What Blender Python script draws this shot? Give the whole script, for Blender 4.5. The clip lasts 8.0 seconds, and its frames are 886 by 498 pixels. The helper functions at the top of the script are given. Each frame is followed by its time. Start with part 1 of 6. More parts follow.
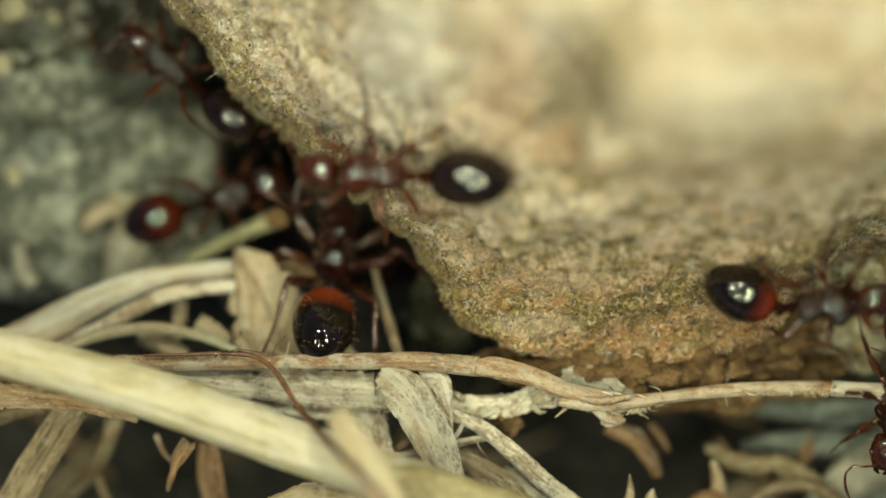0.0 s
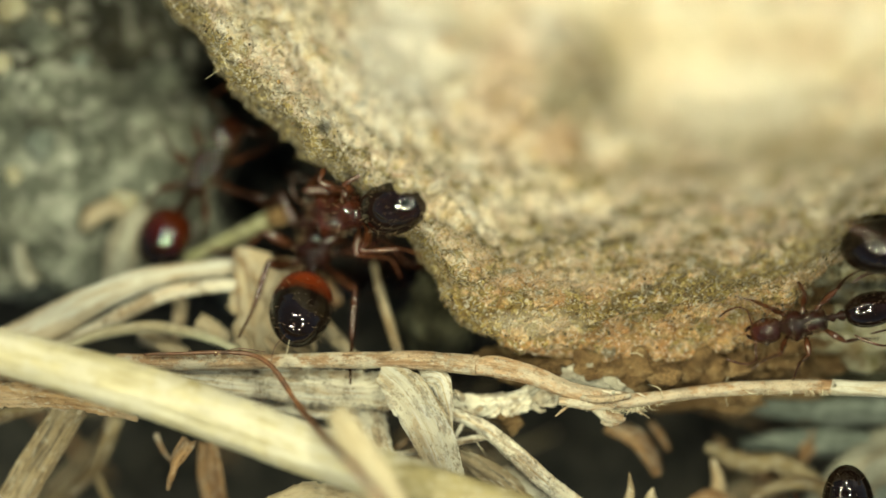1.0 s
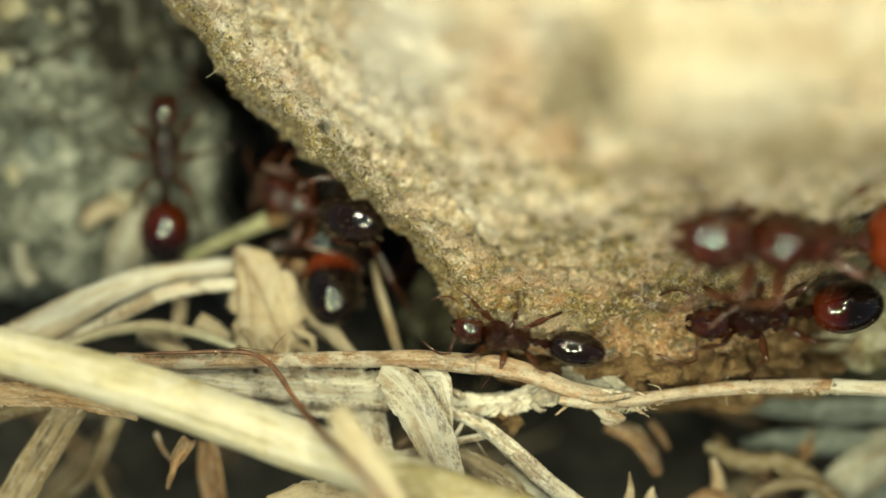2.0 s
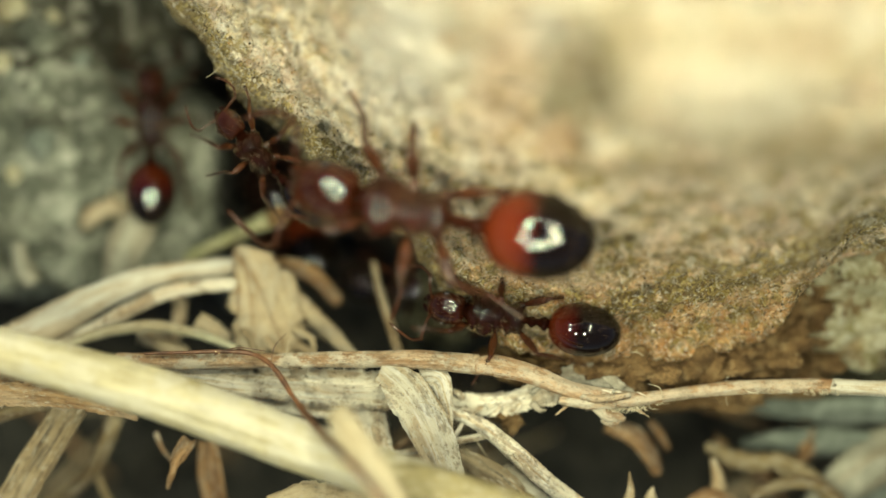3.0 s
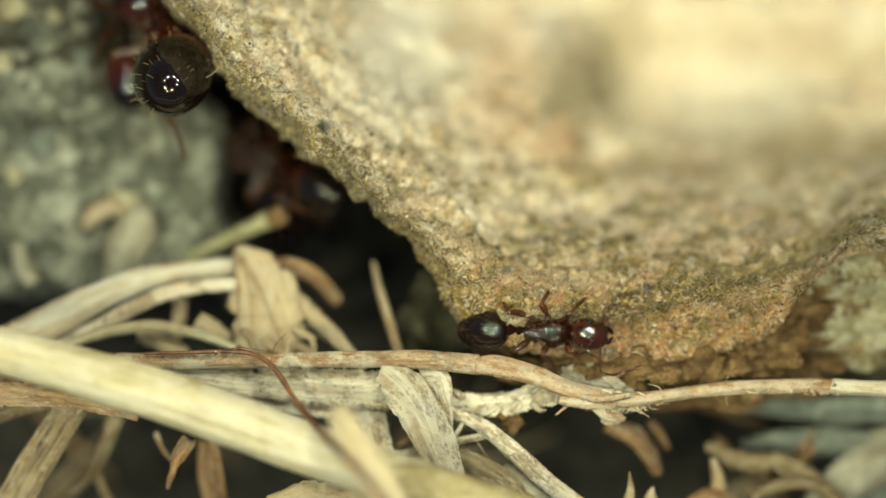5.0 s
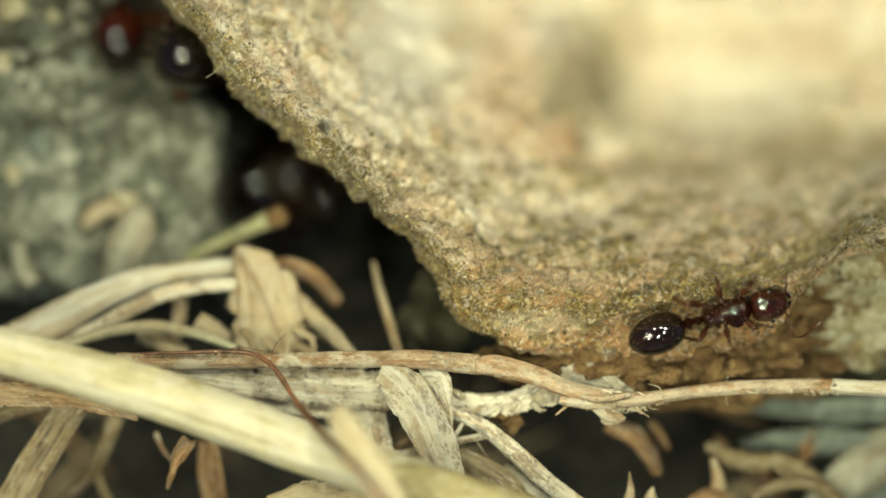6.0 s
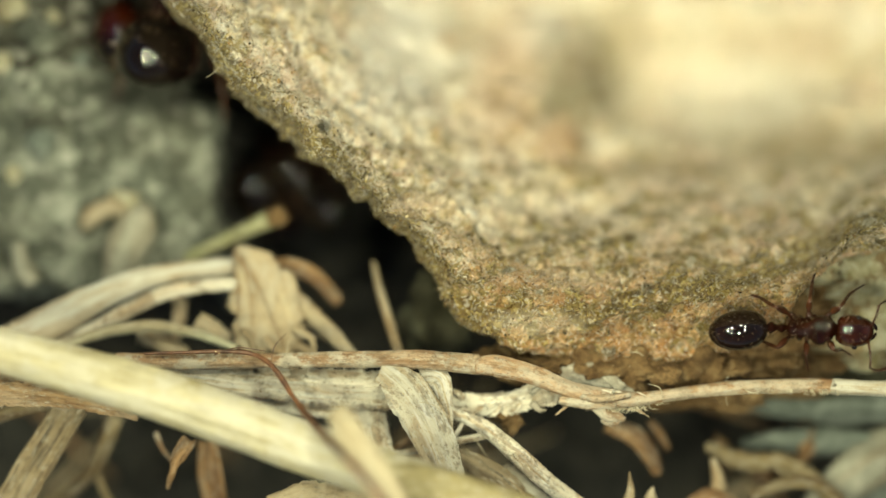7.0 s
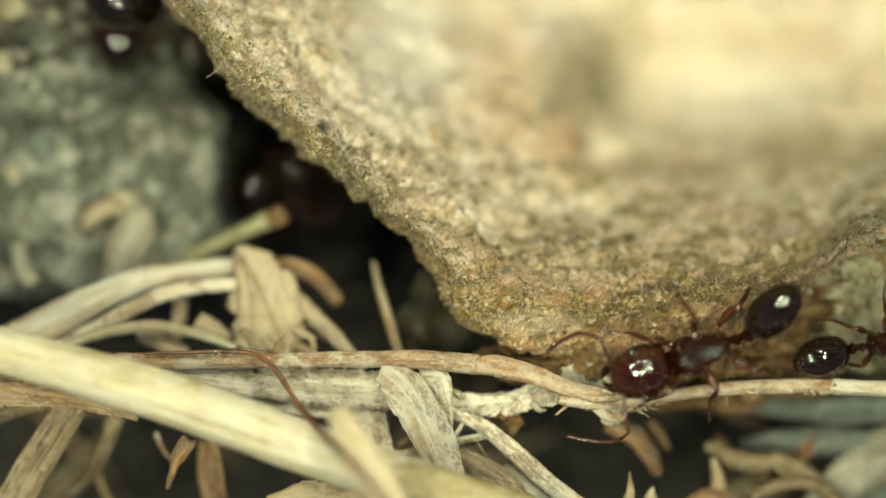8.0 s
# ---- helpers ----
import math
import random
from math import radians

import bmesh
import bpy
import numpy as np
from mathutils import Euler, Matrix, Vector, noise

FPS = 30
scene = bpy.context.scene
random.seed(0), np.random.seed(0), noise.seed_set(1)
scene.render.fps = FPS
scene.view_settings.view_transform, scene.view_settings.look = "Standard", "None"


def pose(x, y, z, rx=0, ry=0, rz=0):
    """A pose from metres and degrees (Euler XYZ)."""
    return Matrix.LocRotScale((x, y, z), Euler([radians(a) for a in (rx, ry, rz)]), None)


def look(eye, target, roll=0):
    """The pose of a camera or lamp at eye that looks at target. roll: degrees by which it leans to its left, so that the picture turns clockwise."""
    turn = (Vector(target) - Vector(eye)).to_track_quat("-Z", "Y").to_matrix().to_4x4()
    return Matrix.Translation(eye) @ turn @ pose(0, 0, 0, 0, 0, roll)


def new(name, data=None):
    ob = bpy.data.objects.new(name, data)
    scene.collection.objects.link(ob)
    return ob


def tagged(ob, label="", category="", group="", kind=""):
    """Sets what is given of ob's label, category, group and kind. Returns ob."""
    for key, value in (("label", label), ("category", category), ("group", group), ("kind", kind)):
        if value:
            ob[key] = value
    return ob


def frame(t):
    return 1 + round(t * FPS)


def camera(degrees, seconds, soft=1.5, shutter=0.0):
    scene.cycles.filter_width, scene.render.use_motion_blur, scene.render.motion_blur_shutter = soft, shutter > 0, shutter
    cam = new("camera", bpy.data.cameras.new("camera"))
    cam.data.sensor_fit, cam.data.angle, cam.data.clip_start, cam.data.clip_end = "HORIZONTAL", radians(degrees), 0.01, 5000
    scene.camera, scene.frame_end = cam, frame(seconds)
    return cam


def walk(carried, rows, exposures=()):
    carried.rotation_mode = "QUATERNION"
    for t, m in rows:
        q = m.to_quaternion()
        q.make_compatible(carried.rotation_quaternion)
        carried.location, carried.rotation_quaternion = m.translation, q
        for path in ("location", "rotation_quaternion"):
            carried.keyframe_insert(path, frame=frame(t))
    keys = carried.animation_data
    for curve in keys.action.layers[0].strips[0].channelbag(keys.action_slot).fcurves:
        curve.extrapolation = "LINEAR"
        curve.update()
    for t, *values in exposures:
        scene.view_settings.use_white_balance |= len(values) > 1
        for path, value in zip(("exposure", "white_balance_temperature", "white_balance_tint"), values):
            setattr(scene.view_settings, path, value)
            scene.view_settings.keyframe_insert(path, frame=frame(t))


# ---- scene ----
from mathutils.bvhtree import BVHTree
MM = 0.001
# A macro lens 71 mm above the crevice; the grip trembles a little in the first second.
cam = camera(20, 8.0, soft=1.5, shutter=0.3)
HEIGHT = 70.9 * MM
SHAKE = [(0.0, 0.055), (0.1, 0.025), (0.3, 0.065), (0.5, -0.024), (0.7, 0.016), (1.0, 0.024), (1.2, 0.0), (1.5, -0.012), (1.7, 0.0), (8.0, 0.0)]
walk(cam, [(t, pose(0, dy * MM, HEIGHT)) for t, dy in SHAKE], exposures=((0.0, -0.3), (0.3, -0.1), (0.6, -0.02), (1.2, 0.0), (8.0, 0.0)))
cam.data.dof.use_dof = True
cam.data.dof.focus_distance = 70.4 * MM
cam.data.dof.aperture_fstop = 20.0

# ---- light: a faint sky and the eight diodes of a ring round the lens ----
world = bpy.data.worlds.new("sky")
scene.world = world
world.use_nodes = True
sky = world.node_tree.nodes.new("ShaderNodeTexSky")
sky.sky_type, sky.sun_disc = "NISHITA", False
sky.sun_elevation, sky.sun_rotation = radians(35), radians(35)
world.node_tree.links.new(sky.outputs[0], world.node_tree.nodes["Background"].inputs[0])
world.node_tree.nodes["Background"].inputs[1].default_value = 0.05

RING, DIODE_POWER = 18.6, 0.0099
for i in range(8):
    a = radians(22.5 + 45 * i)
    lamp = bpy.data.lights.new("ring_diode", "AREA")
    lamp.shape, lamp.size, lamp.energy, lamp.color = "DISK", 1.7 * MM, DIODE_POWER, (0.96, 0.95, 0.645)
    ob = new("ring_diode", lamp)
    ob.matrix_world = look(((RING * math.cos(a) - 4.0) * MM, (RING * math.sin(a) + 1.6) * MM, 40 * MM), (2 * MM, 2 * MM, 3 * MM))

# ---- materials ----


class Nodes:
    """A small writer of node trees: texture positions come in millimetres."""

    def __init__(self, name, source="object"):
        self.m = bpy.data.materials.new(name)
        self.m.use_nodes = True
        self.t = self.m.node_tree
        self.bsdf = self.t.nodes["Principled BSDF"]
        if source == "uv":
            base = self.make("ShaderNodeUVMap").outputs[0]
        else:
            base = self.make("ShaderNodeTexCoord").outputs["Object"]
        scale = self.make("ShaderNodeVectorMath")
        scale.operation = "SCALE"
        scale.inputs["Scale"].default_value = 1.0 if source == "uv" else 1000.0
        self.link(base, scale.inputs[0])
        self.place = scale.outputs[0]

    def make(self, kind):
        return self.t.nodes.new(kind)

    def link(self, a, b):
        self.t.links.new(a, b)

    def stretched(self, sx, sy, sz, shift=0.0):
        n = self.make("ShaderNodeMapping")
        n.inputs["Scale"].default_value = (sx, sy, sz)
        n.inputs["Location"].default_value = (shift, shift * 0.7, shift * 1.3)
        self.link(self.place, n.inputs[0])
        return n.outputs[0]

    def noise(self, scale, detail=4.0, rough=0.55, at=None, distort=0.0):
        n = self.make("ShaderNodeTexNoise")
        n.inputs["Scale"].default_value, n.inputs["Detail"].default_value = scale, detail
        n.inputs["Roughness"].default_value, n.inputs["Distortion"].default_value = rough, distort
        self.link(at or self.place, n.inputs["Vector"])
        return n.outputs["Fac"]

    def cells(self, scale, output="Color", feature="F1", at=None):
        n = self.make("ShaderNodeTexVoronoi")
        n.feature = feature
        n.inputs["Scale"].default_value = scale
        self.link(at or self.place, n.inputs["Vector"])
        return n.outputs[output]

    def ramp(self, fac, stops):
        n = self.make("ShaderNodeValToRGB")
        while len(n.color_ramp.elements) < len(stops):
            n.color_ramp.elements.new(0.5)
        for e, (p, c) in zip(n.color_ramp.elements, stops):
            e.position = p
            e.color = (*c, 1) if isinstance(c, tuple) else (c, c, c, 1)
        self.link(fac, n.inputs[0])
        return n.outputs[0]

    def mix(self, fac, a, b, blend="MIX"):
        n = self.make("ShaderNodeMix")
        n.data_type, n.blend_type = "RGBA", blend
        for value, slot in ((fac, n.inputs[0]), (a, n.inputs[6]), (b, n.inputs[7])):
            if isinstance(value, (int, float)):
                slot.default_value = value
            elif isinstance(value, tuple):
                slot.default_value = (*value, 1)
            else:
                self.link(value, slot)
        return n.outputs[2]

    def math(self, how, a, b=0.0):
        n = self.make("ShaderNodeMath")
        n.operation = how
        for value, slot in ((a, n.inputs[0]), (b, n.inputs[1])):
            if isinstance(value, (int, float)):
                slot.default_value = value
            else:
                self.link(value, slot)
        return n.outputs[0]

    def chance(self):
        return self.make("ShaderNodeObjectInfo").outputs["Random"]

    def done(self, color, rough=0.7, bump=None, depth=0.05, gloss=0.5, see=0.0, tone=0.54):
        """Finish the material; tone scales the colour ramps to the surface's albedo."""
        b = self.bsdf
        if tone != 1.0:
            color = self.mix(1.0, color, (tone, tone, tone), "MULTIPLY")
        if isinstance(color, tuple):
            b.inputs["Base Color"].default_value = (*color, 1)
        else:
            self.link(color, b.inputs["Base Color"])
        if isinstance(rough, (int, float)):
            b.inputs["Roughness"].default_value = rough
        else:
            self.link(rough, b.inputs["Roughness"])
        b.inputs["Specular IOR Level"].default_value = gloss
        if bump is not None:
            n = self.make("ShaderNodeBump")
            n.inputs["Distance"].default_value = depth * MM
            n.inputs["Strength"].default_value = 1.0
            self.link(bump, n.inputs["Height"])
            self.link(n.outputs[0], b.inputs["Normal"])
        if see:
            tr = self.make("ShaderNodeBsdfTranslucent")
            if isinstance(color, tuple):
                tr.inputs[0].default_value = (*color, 1)
            else:
                self.link(color, tr.inputs[0])
            mx = self.make("ShaderNodeMixShader")
            mx.inputs[0].default_value = see
            self.link(b.outputs[0], mx.inputs[1])
            self.link(tr.outputs[0], mx.inputs[2])
            self.link(mx.outputs[0], self.t.nodes["Material Output"].inputs[0])
        return self.m


def rock_material():
    """Sandstone: lumpy cream above with pinkish and olive stains, flaky brown and ochre below, moss along lip and brim;
    some light and shade is in the colour.
    """
    n = Nodes("grainy_sandstone")

    def moved(scale, amount, source):
        shift = n.make("ShaderNodeTexNoise")
        shift.inputs["Scale"].default_value = scale
        shift.inputs["Detail"].default_value = 4.0
        n.link(n.place, shift.inputs["Vector"])
        part_of, out = n.make("ShaderNodeVectorMath"), n.make("ShaderNodeVectorMath")
        part_of.operation, out.operation = "SCALE", "ADD"
        part_of.inputs["Scale"].default_value = amount
        n.link(shift.outputs["Color"], part_of.inputs[0])
        n.link(source, out.inputs[0])
        n.link(part_of.outputs[0], out.inputs[1])
        return out.outputs[0]
    at = moved(4.0, 0.5, n.place)
    coarse, fine = n.make("ShaderNodeSeparateColor"), n.make("ShaderNodeSeparateColor")
    n.link(n.cells(3.0, at=at), coarse.inputs[0])
    n.link(n.cells(8.5, at=at), fine.inputs[0])
    sep = n.make("ShaderNodeSeparateXYZ")
    n.link(n.place, sep.inputs[0])
    x, y = sep.outputs[0], sep.outputs[1]

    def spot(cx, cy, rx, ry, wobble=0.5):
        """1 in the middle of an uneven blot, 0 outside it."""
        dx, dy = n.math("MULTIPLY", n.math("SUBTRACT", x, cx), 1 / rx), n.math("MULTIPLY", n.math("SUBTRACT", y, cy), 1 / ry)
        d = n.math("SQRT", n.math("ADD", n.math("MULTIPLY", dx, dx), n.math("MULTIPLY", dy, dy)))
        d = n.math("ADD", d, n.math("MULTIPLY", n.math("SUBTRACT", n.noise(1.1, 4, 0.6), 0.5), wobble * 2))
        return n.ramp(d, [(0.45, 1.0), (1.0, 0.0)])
    # upper face: cream lumps and grains, colour lightened to add to its light
    lumps = n.noise(2.0, 5, 0.62, n.stretched(1, 1, 1, 4.4))
    c = n.ramp(lumps, [(0.36, (0.50, 0.35, 0.16)), (0.45, (0.78, 0.61, 0.37)), (0.53, (0.94, 0.83, 0.66)), (0.64, (0.97, 0.93, 0.86))])
    small = n.ramp(fine.outputs[1], [(0.0, (0.36, 0.25, 0.11)), (0.14, (0.60, 0.45, 0.24)), (0.4, (0.86, 0.74, 0.50)), (0.8, (0.95, 0.87, 0.70)), (1.0, (0.97, 0.94, 0.87))])
    c = n.mix(0.40, c, small)
    c = n.mix(0.42, c, n.ramp(coarse.outputs[2], [(0.0, (0.66, 0.37, 0.20)), (0.2, (0.74, 0.56, 0.24)), (0.42, (0.93, 0.80, 0.60)), (1.0, (0.97, 0.92, 0.83))]))
    stain = n.noise(0.55, 5, 0.6)
    c = n.mix(n.ramp(stain, [(0.48, 0.0), (0.60, 0.8)]), c, n.mix(0.6, c, (0.72, 0.46, 0.32)))
    haze = n.noise(0.45, 4, 0.6, n.stretched(1, 1, 1, 7.1))
    c = n.mix(n.ramp(haze, [(0.52, 0.0), (0.64, 0.6)]), c, n.mix(0.6, c, (0.47, 0.40, 0.22)))
    # lower belt: level flakes of brown, ochre, pinkish cream; their colour holds shade too
    hue = n.noise(1.7, 5, 0.58, n.stretched(0.8, 1.3, 1.0, 1.9))
    flake = n.ramp(hue, [(0.36, (0.13, 0.058, 0.014)), (0.44, (0.34, 0.17, 0.05)), (0.50, (0.54, 0.31, 0.105)), (0.55, (0.80, 0.54, 0.26)), (0.61, (0.96, 0.80, 0.55))])
    flake = n.mix(0.42, flake, n.ramp(coarse.outputs[1], [(0.0, (0.07, 0.034, 0.01)), (0.3, (0.28, 0.16, 0.05)), (0.7, (0.52, 0.34, 0.14)), (1.0, (0.86, 0.70, 0.44))]))
    flake = n.mix(0.30, flake, small)
    flake = n.mix(n.ramp(fine.outputs[1], [(0.86, 0.0), (0.93, 0.75)]), flake, (0.84, 0.78, 0.60))
    rust = n.noise(1.0, 6, 0.7, n.stretched(0.8, 1.4, 1, 15.1))
    flake = n.mix(n.ramp(rust, [(0.46, 0.0), (0.58, 0.8)]), flake, n.mix(0.6, flake, (0.64, 0.34, 0.17)))
    # chinks: the shade of fine cracks, multiplied into the colour
    chink = n.noise(6.0, 4, 0.7, n.stretched(0.8, 1.3, 1, 2.7))
    flake = n.mix(1.0, flake, n.ramp(chink, [(0.35, (0.18, 0.15, 0.09)), (0.45, (1.0, 0.98, 0.88))]), "MULTIPLY")
    height = n.math("MULTIPLY", n.math("ADD", y, 4.0), 0.125)
    ochre = n.ramp(n.math("ADD", height, n.math("MULTIPLY", n.noise(1.1, 6, 0.75), 0.5)), [(0.54, 1.0), (0.84, 0.0)])
    c = n.mix(ochre, c, flake)
    # clumps of cream grain, in places; brown and olive hollows hold shade in colour
    clump = n.noise(2.3, 4, 0.6, moved(1.5, 0.3, n.place), 0.8)
    where = n.ramp(n.noise(0.7, 3, 0.5, n.stretched(1, 1, 1, 31.0)), [(0.40, 0.25), (0.60, 1.0)])
    c = n.mix(n.math("MULTIPLY", n.ramp(clump, [(0.35, 0.7), (0.41, 0.35), (0.46, 0.0)]), where), c, n.mix(0.8, c, n.ramp(coarse.outputs[0], [(0.0, (0.20, 0.12, 0.04)), (0.5, (0.36, 0.26, 0.08)), (1.0, (0.46, 0.26, 0.13))])))
    c = n.mix(n.math("MULTIPLY", n.ramp(clump, [(0.50, 0.0), (0.58, 0.7)]), where), c, n.mix(0.8, c, n.ramp(coarse.outputs[1], [(0.0, (0.92, 0.72, 0.50)), (0.5, (0.97, 0.87, 0.68)), (1.0, (0.97, 0.94, 0.86))])))
    c = n.mix(n.math("MULTIPLY", ochre, 0.8), c, n.mix(1.0, c, (0.97, 0.76, 0.53), "MULTIPLY"))
    # moss: thick along the lip and the brim, in specks elsewhere
    run = n.math("SUBTRACT", x, 2.8)
    lip_y = n.math("ADD", n.math("ADD", n.math("MULTIPLY", run, 0.03), -1.75), n.math("MULTIPLY", n.math("MULTIPLY", run, run), 0.028))
    off = n.math("ADD", n.math("SUBTRACT", y, lip_y), n.math("MULTIPLY", n.math("SUBTRACT", n.noise(0.9, 4, 0.6), 0.5), 1.6))
    lip = n.math("MULTIPLY", n.ramp(n.math("ABSOLUTE", off), [(0.0, 0.24), (0.22, 0.14), (0.6, 0.0)]), n.ramp(n.math("MULTIPLY", n.math("ADD", x, 1.0), 0.1), [(0.1, 0.3), (0.5, 0.7), (1.0, 1.0)]))
    belt = n.ramp(height, [(0.0, 0.03), (0.3, 0.09), (0.55, 0.12), (0.72, 0.10), (0.95, 0.0)])
    brim = n.ramp(n.math("MULTIPLY", n.math("ADD", n.math("ADD", x, n.math("MULTIPLY", y, 0.945)), 1.2), 0.3), [(0.0, 0.36), (0.13, 0.28), (0.30, 0.05), (0.5, -0.03), (1.0, 0.0)])
    brim = n.math("MULTIPLY", brim, n.ramp(n.math("MULTIPLY", n.math("ADD", y, 2.0), 0.4), [(0.2, 0.35), (0.8, 1.0)]))
    moss = n.math("ADD", n.noise(1.3, 6, 0.62), n.math("ADD", n.math("MULTIPLY", fine.outputs[2], 0.10), n.math("ADD", n.math("ADD", lip, belt), brim)))
    olive = n.ramp(fine.outputs[0], [(0.0, (0.09, 0.062, 0.018)), (0.35, (0.14, 0.10, 0.026)), (0.7, (0.31, 0.23, 0.05)), (1.0, (0.60, 0.48, 0.18))])
    c = n.mix(n.ramp(moss, [(0.64, 0.0), (0.73, 0.85)]), c, olive)
    specks = n.noise(3.2, 4, 0.62, n.stretched(1, 1, 1, 11.3))
    c = n.mix(n.ramp(specks, [(0.57, 0.0), (0.62, 0.75)]), c, n.mix(0.75, c, (0.24, 0.165, 0.045)))
    blots = n.noise(1.2, 5, 0.6, n.stretched(1, 1, 1, 21.3))
    c = n.mix(n.ramp(blots, [(0.58, 0.0), (0.64, 0.7)]), c, n.mix(0.75, c, (0.32, 0.25, 0.08)))
    # dull grey-green pebbles set in the stone
    pebble = n.make("ShaderNodeTexVoronoi")
    pebble.inputs["Scale"].default_value = 1.0
    n.link(moved(2.0, 0.35, n.place), pebble.inputs["Vector"])
    chosen = n.make("ShaderNodeSeparateColor")
    n.link(pebble.outputs["Color"], chosen.inputs[0])
    set_in = n.math("MULTIPLY", n.ramp(pebble.outputs["Distance"], [(0.16, 1.0), (0.24, 0.0)]), n.ramp(chosen.outputs[0], [(0.74, 0.0), (0.78, 0.8)]))
    c = n.mix(set_in, c, n.ramp(chosen.outputs[1], [(0.0, (0.12, 0.11, 0.07)), (0.6, (0.30, 0.28, 0.20)), (1.0, (0.62, 0.58, 0.45))]))
    pits = n.noise(2.6, 5, 0.78)
    c = n.mix(n.ramp(pits, [(0.635, 0.0), (0.69, 0.85)]), c, (0.10, 0.075, 0.045))
    # single bright and dark grains
    grit = n.make("ShaderNodeSeparateColor")
    n.link(n.cells(13.0, at=at), grit.inputs[0])
    c = n.mix(n.ramp(grit.outputs[0], [(0.78, 0.0), (0.84, 0.65)]), c, n.mix(0.7, c, (0.97, 0.92, 0.80)))
    c = n.mix(n.ramp(grit.outputs[1], [(0.82, 0.0), (0.90, 0.5)]), c, n.mix(1.0, c, (0.40, 0.32, 0.20), "MULTIPLY"))
    # broad stains on top; blots over hollow, crease and bumps colour in shade and light
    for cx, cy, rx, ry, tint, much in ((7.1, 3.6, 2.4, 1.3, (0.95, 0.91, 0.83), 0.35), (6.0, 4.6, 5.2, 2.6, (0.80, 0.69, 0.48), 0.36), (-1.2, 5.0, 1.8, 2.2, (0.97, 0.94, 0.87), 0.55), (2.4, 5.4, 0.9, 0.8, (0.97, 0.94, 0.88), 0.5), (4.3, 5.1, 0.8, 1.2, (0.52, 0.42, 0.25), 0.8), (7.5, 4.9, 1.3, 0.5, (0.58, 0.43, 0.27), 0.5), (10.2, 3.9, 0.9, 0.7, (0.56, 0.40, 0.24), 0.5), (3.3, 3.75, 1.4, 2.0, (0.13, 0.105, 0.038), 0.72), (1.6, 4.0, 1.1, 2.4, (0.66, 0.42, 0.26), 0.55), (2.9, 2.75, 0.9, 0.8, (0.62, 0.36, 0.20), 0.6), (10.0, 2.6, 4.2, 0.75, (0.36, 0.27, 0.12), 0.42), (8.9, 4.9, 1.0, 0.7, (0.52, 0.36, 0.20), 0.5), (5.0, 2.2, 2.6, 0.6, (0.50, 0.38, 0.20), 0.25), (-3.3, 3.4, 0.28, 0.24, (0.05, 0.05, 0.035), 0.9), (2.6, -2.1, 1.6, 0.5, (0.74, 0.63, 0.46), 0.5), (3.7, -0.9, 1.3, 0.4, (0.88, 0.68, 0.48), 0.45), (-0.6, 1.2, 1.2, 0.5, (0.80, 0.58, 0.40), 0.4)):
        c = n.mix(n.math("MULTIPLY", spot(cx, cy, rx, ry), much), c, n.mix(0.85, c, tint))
    h = n.math("ADD", n.math("ADD", n.math("MULTIPLY", n.cells(8.5, "Distance", at=at), -0.3), n.math("MULTIPLY", n.cells(3.0, "Distance", at=at), -0.8)), n.math("ADD", n.noise(14.0, 5, 0.7), n.math("MULTIPLY", hue, 0.8)))
    return n.done(c, n.ramp(fine.outputs[2], [(0.0, 0.12), (0.18, 0.32), (0.36, 0.8), (1.0, 0.92)]), n.math("ADD", h, n.math("MULTIPLY", clump, 0.8)), 0.78, 0.45, tone=1.0)


def sand_material(name, stops, rough_low):
    """Loose grains, each with a tone of its own."""
    n = Nodes(name)
    isle = n.make("ShaderNodeNewGeometry").outputs["Random Per Island"]
    c = n.ramp(isle, stops)
    c = n.mix(0.3, c, n.mix(1.0, c, n.ramp(n.noise(14.0, 4), [(0.3, 0.3), (0.7, 1.0)]), "MULTIPLY"))
    return n.done(c, n.ramp(isle, [(0.0, 0.85), (0.6, 0.8), (0.95, rough_low)]), n.noise(20.0, 4), 0.03, 0.5)


def soil_material(name, dark, mid, light, size=1.0, crumbs=0.0):
    """Dry earth; crumbs: how much pale and dark grit shows in it."""
    n = Nodes(name)
    a = n.noise(0.8 / size, 6, 0.62)
    c = n.ramp(a, [(0.3, dark), (0.5, mid), (0.68, light)])
    specks = n.noise(6.0 / size, 4, 0.7)
    c = n.mix(0.5, c, n.mix(1.0, c, n.ramp(specks, [(0.35, 0.25), (0.65, 1.0)]), "MULTIPLY"))
    if crumbs:
        grit = n.make("ShaderNodeSeparateColor")
        n.link(n.cells(3.0), grit.inputs[0])
        c = n.mix(n.ramp(grit.outputs[0], [(0.80, 0.0), (0.86, crumbs)]), c, (0.86, 0.86, 0.74))
        c = n.mix(n.ramp(grit.outputs[1], [(0.76, 0.0), (0.82, crumbs)]), c, (0.03, 0.028, 0.018))
        c = n.mix(n.ramp(n.noise(0.35, 4, 0.6, n.stretched(1, 1, 1, 5.5)), [(0.5, 0.0), (0.62, crumbs)]), c, n.mix(0.6, c, (0.10, 0.08, 0.045)))
    h = n.math("ADD", n.noise(3.0 / size, 7, 0.65), n.math("MULTIPLY", n.noise(9.0 / size, 4, 0.7), 0.4))
    return n.done(c, 0.92, h, 0.22, 0.2)


